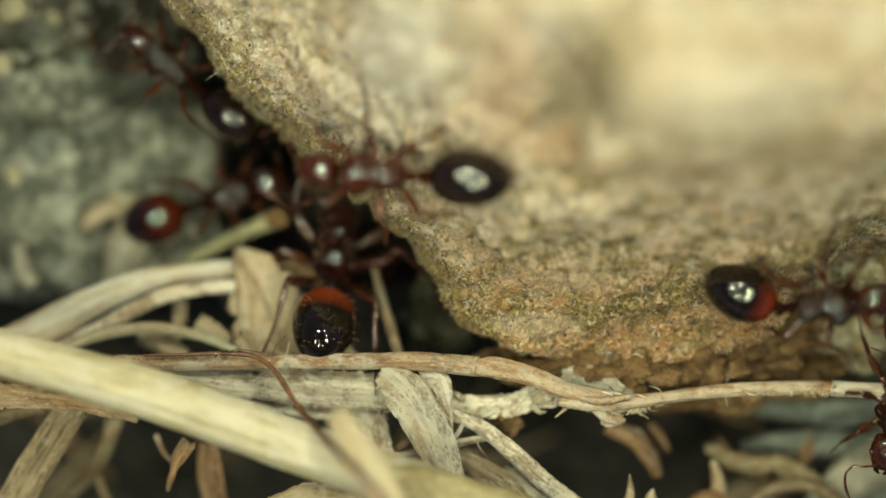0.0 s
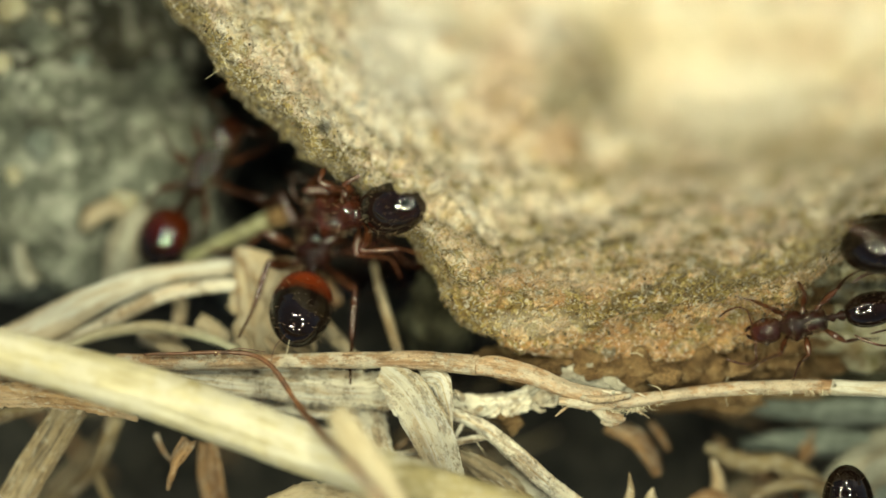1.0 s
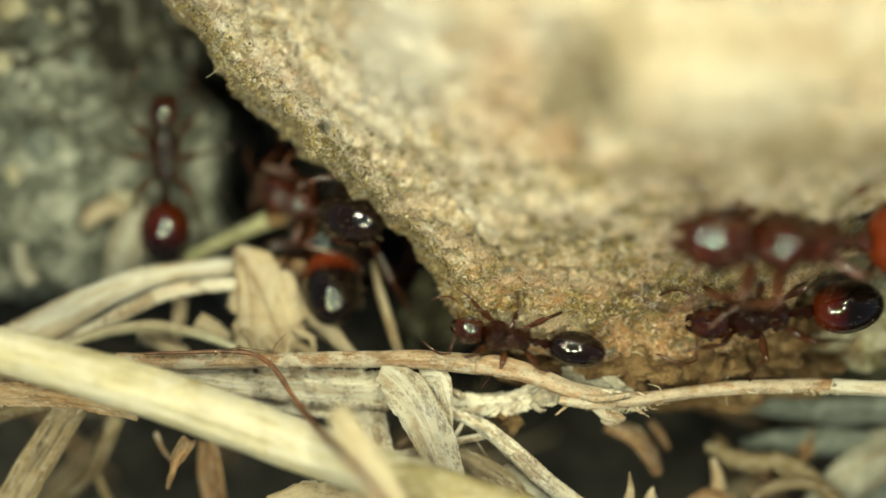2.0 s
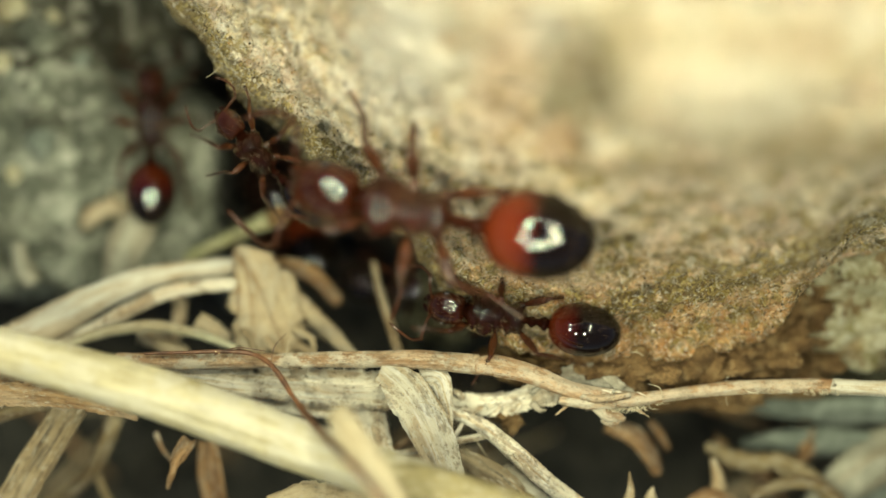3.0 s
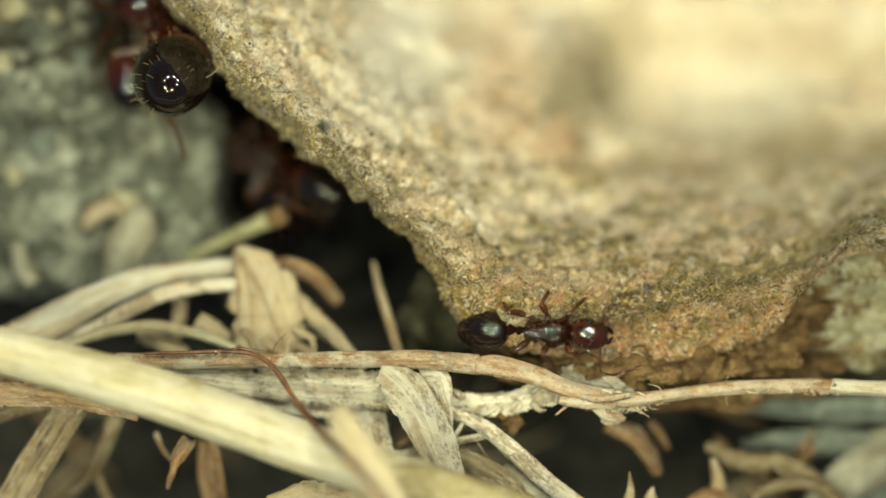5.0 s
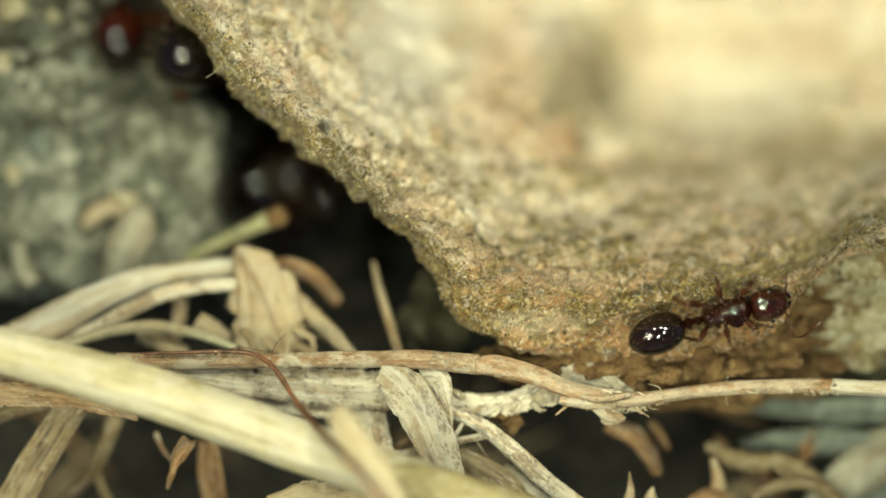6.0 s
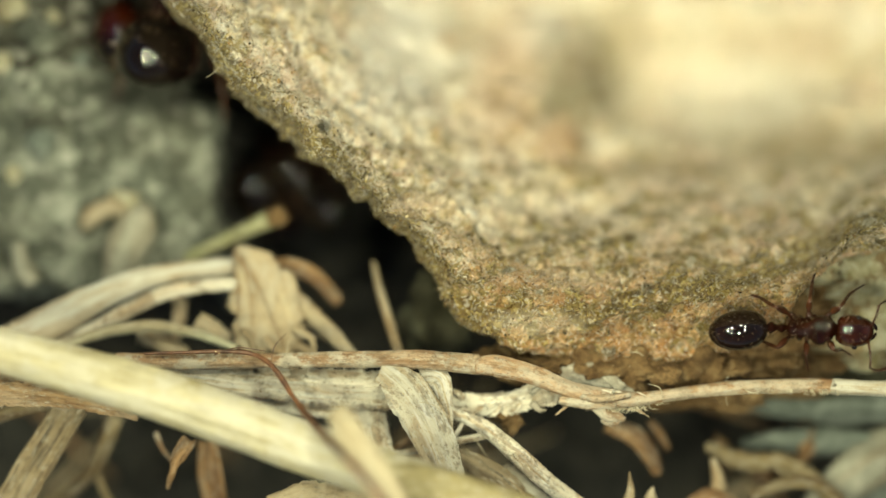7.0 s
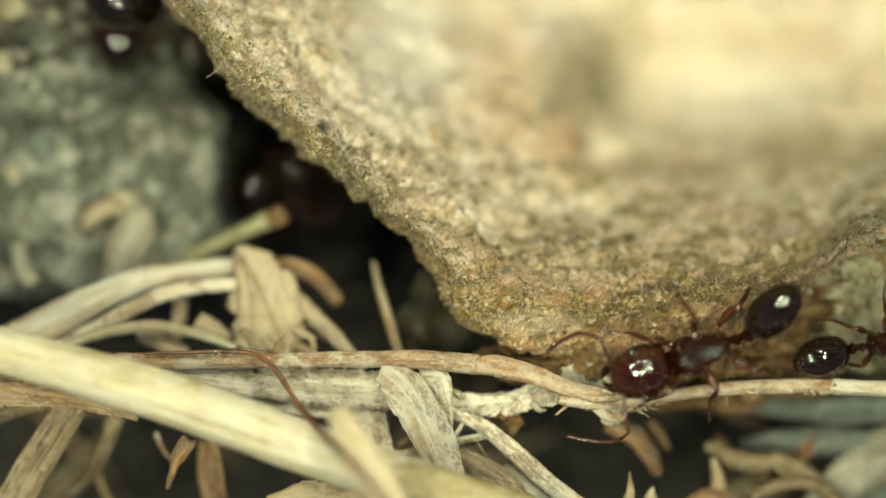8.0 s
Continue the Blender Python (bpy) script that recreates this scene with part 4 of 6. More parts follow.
    strip("folded_film", FILM, [(-0.7, -3.57, 0.1), (-0.14, -3.68, 0), (0.1, -4.31, 0.1), (0.21, -5.23, 0.2)], [0.638, 0.702, 0.351, 0.159], parent=film_blade, seed=21, curl=0.1, thick=0.05, steps=24)
    # curved straws at the lower middle
    fork = strip("forked_straw", BLEACHED, [(0.18, -4.6, -0.4), (1.06, -4.98, -0.3), (1.93, -5.66, -0.2), (2.89, -6.54, -0.2), (4.1, -7.43, -0.3)], [0.319, 0.446, 0.542, 0.542, 0.478], "curved pale straw with a thin side shoot", "straw", seed=22, curl=0.2, thick=0.25, ridge=0.5, ragged=0.14, steps=120)
    strip("side_shoot", BLEACHED, [(-1.52, -5.89, -0.9), (-0.55, -5.72, -0.8), (0.5, -5.45, -0.6), (1.54, -5.24, -0.4)], [0.159, 0.223, 0.223, 0.191], parent=fork, seed=23, curl=0.2, thick=0.12)
    strip("thin_fibre", BLEACHED, [(0.35, -5.31, -0.5), (0.55, -4.95, -0.4), (0.64, -4.73, -0.4)], [0.128, 0.128], "thin pale plant fibre", "fibre", seed=24, thick=0.06, steps=12)
    strip("striped_straw", STRIPED, [(0.26, -5.79, -0.8), (1.06, -6.2, -0.7), (1.87, -6.77, -0.6), (2.59, -7.62, -0.6)], [0.386, 0.644, 0.708, 0.708], "old straw with dark sooty stripes", "straw", seed=25, curl=0.15, ridge=0.4)
    strip("lichen_flake", WHITE, [(1.71, -6.45, -1), (2.52, -6.73, -0.9), (3.48, -7.48, -0.8)], [0.711, 1.066, 1.129], "pale whitish lichen flake under the straw", "lichen", seed=26, ragged=0.35, ridge=0.4)
    stone("clay_crumb", CLAY, (1.69, -4.62, -1.2), (0.42, 0.34, 0.35), "reddish brown crumb stuck to the straw", "clay crumb", seed=27, rough=0.3, detail=4)
    stone("clay_crumb", CLAY, (1.97, -4.94, -1.4), (0.3, 0.34, 0.3), "reddish brown crumb stuck to the straw", "clay crumb", seed=28, rough=0.3, detail=4)
    strip("brown_sliver", TAN, [(-1.53, -5.84, -1.4), (-0.88, -5.42, -1.3), (-0.15, -4.93, -1.2)], [0.226, 0.291, 0.162], "reddish brown sliver of straw in the shade", "straw", seed=29)
    # lower left: slanting pieces below the stalk
    strip("grooved_straw", STRIPED, [(-10.56, -4.42, -0.9), (-11.12, -5.31, -0.9), (-11.79, -6.37, -1), (-12.63, -7.77, -1.2)], [0.97, 0.97, 1.002, 1.035], "grooved grey-brown piece of straw, split along its length", "straw", seed=30, curl=-0.2, ridge=0.7, across=18)
    strip("dry_twig", OLIVE_LEAF, [(-9.6, -4.77, -3.0), (-10.0, -5.77, -3.3), (-10.6, -6.77, -3.7), (-11.84, -7.78, -4.0)], [0.565, 0.5, 0.45, 0.45], "curved tan stem in the shade of the litter", "stem", seed=31, curl=0.25)
    strip("dry_twig", OLIVE_LEAF, [(-10.14, -6.02, -3.73), (-10.27, -6.7, -3.73), (-9.88, -7.54, -3.73)], [0.269, 0.236], "curved tan stem in the shade of the litter", "stem", seed=32, steps=16)
    strip("twisted_scrap", TAN, [(-7.22, -5.42, -0.6), (-7.59, -6.01, -0.6), (-7.7, -6.42, -0.7), (-7.84, -6.85, -0.8)], [0.478, 0.446, 0.223, 0.287, 0.08], "twisted tan scrap hanging under the stalk", "leaf scrap", seed=33, twist=[0, 40, 100], ridge=0.3)
    strip("dry_twig", TAN, [(-6.86, -5.59, -2.44), (-6.81, -6.59, -2.58), (-6.61, -7.76, -2.72)], [0.565, 0.764, 0.731], "broad tan stem in the shade of the litter", "stem", seed=34, curl=0.2)
    strip("thin_fibre", STRAW, [(-8.33, -5.33, -2), (-8.13, -5.8, -2), (-7.84, -6.13, -2)], [0.131, 0.115], "thin pale plant fibre", "fibre", seed=35, steps=12)
    strip("dry_grass", RUSTY, [(-13.17, -3.98, 0.3), (-11.9, -4.02, 0.6), (-10.6, -4.12, 0.9), (-9.3, -4.42, 1.0), (-8.5, -4.72, 1.0)], [0.9, 0.75, 0.6, 0.42, 0.15], "reddish tan flat blade under the yellow stalk", "grass blade", seed=36, curl=0.08, ridge=0.4, ragged=0.3)
    strip("dry_grass", RUSTY, [(-13.25, -3.78, -0.6), (-11.95, -4, -0.5), (-10.65, -4.35, -0.4)], [0.957, 0.829, 0.478], "mottled brown blade under the yellow stalk", "grass blade", seed=56, curl=0.08, ridge=0.4)
    strip("dry_grass", OLIVE_LEAF, [(-13.47, -5.0, -1.8), (-12.13, -4.62, -1.6), (-10.8, -4.5, -1.4)], [0.5, 0.4, 0.25], "dark tan blade in the litter", "grass blade", seed=37, ridge=0.3)
    # lower middle: pale pieces against the stalk
    strip("pale_stub", PAPERY, [(-4.79, -7.3, 0.9), (-3.68, -6.91, 0.9), (-2.27, -7.15, 0.9)], [0.775, 0.93, 0.93], "pale flat scrap below the stalk", "leaf scrap", seed=39, curl=0.15, ragged=0.2)
    strip("pale_grass", PINKISH, [(-2.83, -4.28, 4.6), (-2.52, -4.73, 5), (-2, -5.51, 5.4), (-1.35, -6.67, 5.6), (-0.94, -7.47, 5.6)], [0.62, 0.775, 0.868, 0.961, 0.961], "pale cream grass blade lying over the stalk", "grass blade", seed=38, curl=0.1, thick=0.12, ragged=0.08, torn=0.05)
    # bottom right: curled brown leaves and slivers
    strip("curled_leaf", TAN, [(4.82, -5.15, -2.72), (5.6, -5.48, -2.72), (6.04, -5.99, -2.87), (6.32, -6.6, -3.01)], [0.432, 0.632, 0.565, 0.299], "curled reddish tan leaf hanging in the hollow", "leaf", seed=41, curl=0.3)
    strip("curled_leaf", TAN, [(6.1, -5.06, -3.16), (6.36, -5.4, -3.16), (6.64, -5.91, -3.3)], [0.201, 0.302, 0.201], "small curled tan leaf in the hollow", "leaf", seed=42, steps=16)
    strip("curled_leaf", OLIVE_LEAF, [(7.78, -5.82, -3.3), (8.76, -6.23, -3.16), (9.93, -6.31, -3.16), (11.01, -6.81, -3.16), (11.55, -7.76, -3.44)], [0.268, 0.603, 0.67, 0.436, 0.369], "curled brown leaf on the humus", "leaf", seed=43, curl=0.4, ragged=0.45, ridge=0.5, torn=0.8)
    strip("curled_leaf", OLIVE_LEAF, [(9.04, -7.27, -2.72), (10.03, -6.87, -2.72), (11.05, -6.95, -2.87), (11.9, -7.63, -3.01)], [0.332, 0.432, 0.399], "curled tan leaf on the humus", "leaf", seed=44, curl=0.3)
    strip("curled_leaf", PAPERY, [(7.75, -7.68, -2.72), (8.08, -6.94, -2.72), (7.9, -6.13, -2.58)], [0.432, 0.432, 0.199], "narrow tan leaf tip on the humus", "leaf", seed=45, curl=0.3)
    strip("curled_leaf", TAN, [(7.03, -7.65, -2.44), (7.77, -7.27, -2.44), (8.68, -7.57, -2.44)], [0.432, 0.598, 0.399], "curled tan leaf on the humus", "leaf", seed=46, curl=0.3)
    strip("pale_leaf", LEAF_GREY, [(11.03, -7.72, -3.88), (12.04, -6.88, -3.88), (13.21, -6.13, -4.02), (14.45, -5.72, -4.16)], [0.849, 1.358, 1.698, 1.528], "broad greyish dead leaf among the slate chips", "leaf", seed=47, curl=0.2, ridge=0.3)
    strip("sliver", PAPERY, [(5.2, -7.49, -0.9), (5.35, -6.95, -0.8), (5.31, -6.35, -0.6)], [0.419, 0.258, 0.048], "splintered tip of a straw", "straw", seed=48, steps=20)
    strip("sliver", PAPERY, [(5.92, -7.58, -1), (5.94, -7.09, -0.9), (6, -6.79, -0.8)], [0.549, 0.355, 0.081], "splintered tip of a straw", "straw", seed=49, steps=16)
    strip("pale_leaf", LEAF_GREY, [(-9.9, -1.01, -5.17), (-9.54, 0.02, -5.03), (-9.13, 0.87, -4.88), (-9.03, 1.38, -5.03)], [0.865, 1.383, 1.072, 0.346], "greyish green oval dead leaf on the soil", "leaf", seed=50, curl=0.25, ridge=0.15)
    strip("curled_leaf", PAPERY, [(-10.85, 0.7, -5.17), (-10.55, 1.04, -4.88), (-9.95, 1.28, -4.88), (-9.55, 1.04, -5.1)], [0.45, 0.623, 0.519, 0.277], "small curled tan leaf on the soil", "leaf", seed=51, curl=0.3, steps=24)
    strip("pale_leaf", LEAF_GREY, [(-12.87, 0.19, -5.03), (-12.74, -0.5, -5.03), (-12.37, -1.01, -5.1)], [0.38, 0.588, 0.519], "greyish green dead leaf scrap on the soil", "leaf", seed=52, curl=0.2, steps=20)
    # broken leaf scraps heaped on the humus
    rng = random.Random(23)
    for i in range(15):
        x, y = (rng.uniform(8.0, 11.2), rng.uniform(-7.2, -5.6)) if i % 2 else (rng.uniform(-3, 1), rng.uniform(-7.4, -6.0))
        z = rng.uniform(-5.6, -4.0)
        a, l = rng.uniform(0, math.tau), rng.uniform(0.25, 0.8)
        d = Vector((math.cos(a), math.sin(a), rng.uniform(-0.5, 0.5))) * l
        p = Vector((x, y, z))
        strip("leaf_crumb", rng.choice([TAN, TAN, PAPERY, STRIPED]), [p - d, p + Vector((0, 0, rng.uniform(0.05, 0.25))), p + d], [rng.uniform(0.15, 0.35), rng.uniform(0.3, 0.65), rng.uniform(0.05, 0.3)], "crumbling brown scrap of dead leaf", "leaf scrap", seed=300 + i, steps=16, across=9, ragged=0.6, torn=0.8, ridge=0.5, curl=0.3)["group"] = "leaf scraps on the humus"
    # deep in the hollows: dim stems and crumbs
    rng = random.Random(17)
    for i in range(42):
        x, y = rng.uniform(-13, 13), rng.uniform(-9.2, -4.6)
        z = ground_z(x, y) + rng.uniform(0.4, 2.6)
        a, l = rng.uniform(0, math.pi), rng.uniform(1.0, 3.0)
        if (1.5 < x < 8.5 and y < -4.8) or (-11.5 < x < -3.0 and y < -4.9):
            continue
        d = Vector((math.cos(a), math.sin(a), 0)) * l
        p = Vector((x, y, z))
        strip("old_straw", rng.choice([TAN, TAN, STRIPED, PAPERY]), [p - d, p + Vector((0, 0, 0.3)), p + d + Vector((0, 0, -0.4))], [0.12, rng.uniform(0.2, 0.55), 0.12], "brown decaying stem deep in the litter", "stem", seed=200 + i, steps=14, across=6)["group"] = "decaying stems in the hollows"
    # the fresh stalk on top of everything
    stalk = tagged(new("yellow_stalk"), "smooth pale yellow grass stalk lying over the litter", "stalk")
    strip("sheath", OLIVE_SHEATH, [(-2.81, -5.82, 3.00), (-1.73, -6.11, 3.15), (-0.67, -6.44, 3.20), (1.01, -6.96, 3.20), (3.29, -7.76, 3.10)], [0.252, 1.1, 1.446, 1.446], "olive-yellow sheath at the end", parent=stalk, seed=54, curl=0.18, thick=0.6, ragged=0.04, ridge=0.2, torn=1.2)
    strip("stem", STALK, [(-13.42, -2.41, 2.60), (-12.02, -2.74, 2.70), (-10.03, -3.28, 2.70), (-7.88, -3.91, 2.70), (-5.59, -4.71, 2.70), (-3.43, -5.49, 2.90), (-1.28, -6.18, 2.90), (1.01, -6.91, 2.90), (3.31, -7.80, 2.80)], [1.16, 1.254, 1.348, 1.442, 1.442, 1.379, 1.223, 1.16], parent=stalk, seed=53, curl=0.16, thick=0.7, ragged=0.02, ridge=0.22, across=18, steps=110)
    # a fine brown root that arches over the stalk
    root = new("fine_root")
    tagged(root, "fine dark brown root arching over straw and stalk", "root")
    bm = bmesh.new()
    tube(bm, [(-8.4, -2.94, 0.3), (-7.2, -2.9, 0.4), (-6.08, -2.87, 0.5), (-5.27, -2.95, 0.7), (-4.64, -3.35, 1.2), (-4.1, -4.1, 1.8), (-3.4, -4.77, 3.4), (-2.56, -5.39, 5.6), (-1.88, -6.08, 6.1), (-1.22, -6.91, 6.1)], [0.035, 0.05, 0.045, 0.06, 0.05, 0.072, 0.06, 0.08, 0.066, 0.084, 0.07, 0.09, 0.076, 0.092, 0.08, 0.095, 0.082, 0.096, 0.09], 8, 120)
    part("strand", bm, ROOT, root)
    for i, pts in enumerate([[(-5.43, -2.95, 0.7), (-4.94, -3.13, 1), (-4.44, -3.74, 1.4)], [(-6.4, -2.96, 0.5), (-5.75, -2.76, 0.7), (-4.95, -2.85, 0.8)], [(-4.69, -3.35, 1.2), (-4.39, -2.97, 1), (-4.28, -2.5, 0.9)], [(-4.19, -4.27, 1.6), (-4.39, -4.43, 2.2), (-4.66, -4.58, 2.3)]]):
        bm = bmesh.new()
        k = 0.022 if i < 2 else 0.011
        tube(bm, pts, [k, k * 0.8, k * 0.5], 6, 16)
        part("hair_root", bm, (ROOT, ROOT, FRAY, FRAY)[i], root)
    # fine fibres on the rim of the rock
    for pts in ([(-6.66, 4.8, 0.4), (-6.39, 4.95, 0.6), (-6.21, 5.11, 0.5)], [(-6.27, 5.53, 0.5), (-6.09, 5.23, 0.7), (-6.01, 4.95, 0.6)], [(-6.31, 5.63, 0.6), (-6.14, 5.38, 0.7), (-5.9, 5.32, 0.7)]):
        bm = bmesh.new()
        tube(bm, pts, [0.005, 0.007, 0.004], 5, 10)
        tagged(part("rim_fibre", bm, FRAY), "fine pale fibre clinging to the rim of the rock", "fibre")


def build_fibres_and_dust():
    """Hair-fine fibres across the litter, and soil dust that has settled on it."""
    rng = random.Random(29)
    verts, faces = [], []
    for ob in list(scene.objects):
        if ob.type == "MESH" and ob.get("kind") not in ("structure", "stuff") and ob.name.split(".")[0] not in ("rock", "pebble", "sand", "lichen_crust"):
            o = len(verts)
            verts.extend(ob.matrix_basis @ v.co for v in ob.data.vertices)
            faces.extend([o + i for i in f.vertices] for f in ob.data.polygons)
    tree = BVHTree.FromPolygons(verts, faces)

    def top(x, y):
        hit = tree.ray_cast(Vector((x * MM, y * MM, 20 * MM)), Vector((0, 0, -1)))
        return hit[0] / MM if hit[0] is not None else None
    for i in range(26):
        x, y = rng.uniform(-9, 9), rng.uniform(-6.6, -2.9)
        a, l = rng.uniform(0, math.tau), rng.uniform(0.4, 1.3)
        p = top(x, y)
        if p is None or p.z < -2.5:
            continue
        d = Vector((math.cos(a), math.sin(a), 0)) * l
        side = Vector((-d.y, d.x, 0)) * rng.uniform(-0.4, 0.4)
        bm = bmesh.new()
        tube(bm, [p - Vector((0, 0, 0.03)), p + d * 0.5 + side + Vector((0, 0, rng.uniform(0.05, 0.3))), p + d + Vector((0, 0, rng.uniform(-0.1, 0.2)))], [0.012, 0.014, 0.006], 5, 10)
        tagged(part("plant_hair", bm, rng.choice([FRAY, FRAY, ROOT])), "hair-fine plant fibre caught in the straw", "fibre", "fine fibres in the straw")
    dust = bmesh.new()
    for i in range(1500):
        x, y = rng.uniform(-11.5, 11.5), rng.uniform(-7.0, -2.6)
        p = top(x, y)
        if p is None or p.z < -2.2:
            continue
        if noise.noise(Vector((x * 0.7, y * 0.7, 8))) < -0.05:
            continue
        r = 0.009 + 0.026 * rng.random() ** 4
        made = bmesh.ops.create_icosphere(dust, subdivisions=1, radius=r)
        for v in made["verts"]:
            v.co = v.co * rng.uniform(0.6, 1.2) + p
    tagged(part("soil_dust", dust, CREAM_SAND), "fine brown and pale soil dust on the straw", "dust", kind="stuff")


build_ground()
build_rock()
build_stones()
build_litter()
build_fibres_and_dust()

# ---- ants ----
NECK, WAIST = 1.78, -0.12


def shaped(bm, sections, sides=20, around=None):
    """A closed body from sections (x, centre y, centre z, half width, half height)."""
    rings = []
    for x, cy, cz, w, h in sections:
        ring = []
        for k in range(sides):
            a = k * math.tau / sides
            ring.append(bm.verts.new((x, cy + w * math.cos(a), cz + h * math.sin(a))))
        rings.append(ring)
    for p, q in zip(rings, rings[1:]):
        for k in range(sides):
            bm.faces.new((p[k], p[(k + 1) % sides], q[(k + 1) % sides], q[k]))
    bm.faces.new(rings[0][::-1])
    bm.faces.new(rings[-1])
    bmesh.ops.recalc_face_normals(bm, faces=bm.faces)


def curve4(keys, count):
    out = []
    n = len(keys)
    for i in range(count):
        u = i / (count - 1) * (n - 1)
        k = min(int(u), n - 2)
        f = u - k
        a, b, c, d = keys[max(k - 1, 0)], keys[k], keys[k + 1], keys[min(k + 2, n - 1)]
        out.append(tuple(0.5 * (2 * q + (r - p) * f + (2 * p - 5 * q + 4 * r - s) * f * f + (3 * q - p - 3 * r + s) * f ** 3) for p, q, r, s in zip(a, b, c, d)))
    return [(x, y, z, max(w, 0.008), max(h, 0.008)) for x, y, z, w, h in out]


def hairs(bm, spots, length, rng, thick=0.0052):
    for p, d in spots:
        d = (d + Vector((rng.uniform(-0.4, 0.4), rng.uniform(-0.4, 0.4), rng.uniform(-0.3, 0.3)))).normalized()
        l = length * rng.uniform(0.6, 1.2)
        bend = Vector((-0.25 * l, 0, 0))
        tube(bm, [p, p + d * l * 0.55, p + d * l + bend], [thick, thick * 0.8, thick * 0.3], 3, 4)


def ant(label, size=1.0, head=0.86, plump=0.51, gaster=0, body=None, tail=(0, 0), nod=(0, 0), spread=0.0, stride=1.0, seed=0):
    """A harvester-like ant: its root sits at the waist, x runs forward. Returns the root, its legs and where they join."""
    rng = random.Random(900 + seed)
    body = body or BODY
    s = size
    root = tagged(new("ant"), label, "ant", "ants round the crevice")

    def scaled(bm, k=s):
        bmesh.ops.scale(bm, vec=(k, k, k), verts=bm.verts)
        return bm

    # gaster, with four plates that overlap
    g = bmesh.new()
    rows = []
    for i in range(46):
        u = i / 45
        x = -1.66 * u
        r = plump * math.sqrt(max(0.0, 1 - ((u - 0.46) / (0.46 if u < 0.46 else 0.54)) ** 2)) ** (0.85 if u < 0.46 else 1.02)
        r = max(r, 0.02)
        for joint in (0.62, 0.78, 0.9):
            r -= 0.005 * math.exp(-((u - joint) / 0.012) ** 2)
            r += 0.003 * math.exp(-((u - joint + 0.03) / 0.02) ** 2)
        rows.append((x, 0, 0.02 * math.sin(math.pi * u), max(0.015, r * 1.0), max(0.015, r * 0.94)))
    shaped(g, rows, 28)
    gast = part("gaster", scaled(g), GASTER[gaster], root)
    gast.matrix_basis = pose(WAIST * s * MM, 0, 0, 0, tail[1], tail[0])
    h = bmesh.new()
    spots = []
    for i in range(70):
        u, a = rng.uniform(0.12, 0.97), rng.uniform(-0.5, math.pi + 0.5)
        x, _, cz, w, hh = rows[int(u * 45)]
        n = Vector((0.0 - 0.5 * (u > 0.7), math.cos(a), math.sin(a)))
        spots.append((Vector((x, w * math.cos(a), cz + hh * math.sin(a))), n))
    hairs(h, spots, 0.11, rng, 0.0045)
    tagged(part("gaster_hair", scaled(h), HAIR, gast, "sparse golden bristles"), kind="stuff")
    # waist of two nodes
    w = bmesh.new()
    shaped(w, curve4([(-0.16, 0, 0, 0.05, 0.05), (-0.06, 0, 0.05, 0.17, 0.19), (0.06, 0, 0.02, 0.12, 0.12), (0.13, 0, 0, 0.08, 0.08), (0.24, 0, 0.07, 0.13, 0.19), (0.36, 0, 0.0, 0.08, 0.1), (0.46, 0, -0.02, 0.07, 0.07)], 30), 14)
    part("waist", scaled(w), body, root)
    # mesosoma: rounded promesonotum, a dip, the propodeum
    m = bmesh.new()
    shaped(m, curve4([(0.36, 0, -0.06, 0.06, 0.06), (0.46, 0, 0.0, 0.23, 0.24), (0.66, 0, 0.06, 0.27, 0.30), (0.88, 0, 0.05, 0.26, 0.27), (1.02, 0, 0.06, 0.27, 0.28), (1.28, 0, 0.10, 0.36, 0.36), (1.52, 0, 0.06, 0.33, 0.32), (1.70, 0, 0.0, 0.18, 0.18), (1.80, 0, -0.02, 0.09, 0.09)], 72), 28)
    for v in m.verts:
        groove = sum(math.exp(-((v.co.x - q - 0.06 * abs(v.co.y)) / 0.035) ** 2) for q in (0.62, 0.84, 1.04, 1.46))
        v.co += Vector((0, v.co.y, v.co.z)) * (0.22 + 0.34 * noise.noise(v.co * 4.0 + Vector((seed, 0, 0))) + 0.16 * noise.noise(v.co * 8.0) - 0.17 * groove)
    thorax = part("mesosoma", scaled(m), body, root)
    h = bmesh.new()
    hairs(h, [(Vector((x, 0.30 * math.cos(a), 0.06 + 0.31 * math.sin(a))), Vector((0, math.cos(a), math.sin(a)))) for x, a in ((rng.uniform(0.5, 1.6), rng.uniform(0, math.pi)) for _ in range(60))], 0.17, rng)
    tagged(part("mesosoma_hair", scaled(h), HAIR, thorax, "sparse golden bristles"), kind="stuff")
    # head with eyes, jaws and elbowed antennae
    k = s * head
    hd = bmesh.new()
    shaped(hd, curve4([(0.0, 0, 0, 0.07, 0.07), (0.05, 0, 0.02, 0.27, 0.24), (0.22, 0, 0.03, 0.41, 0.35), (0.48, 0, 0.02, 0.44, 0.37), (0.72, 0, 0.0, 0.39, 0.31), (0.90, 0, -0.04, 0.29, 0.22), (0.98, 0, -0.06, 0.17, 0.12)], 34), 22)
    for v in hd.verts:
        if v.co.x < 0.3:
            v.co.x -= 0.10 * min(1, abs(v.co.y) / 0.35) ** 2 * max(0, 1 - v.co.x / 0.3)
    hob = part("head", scaled(hd, k), HEAD if body is BODY else RED_HEAD, root)
    hob.matrix_basis = pose(NECK * s * MM, 0, 0, 0, nod[1], nod[0])
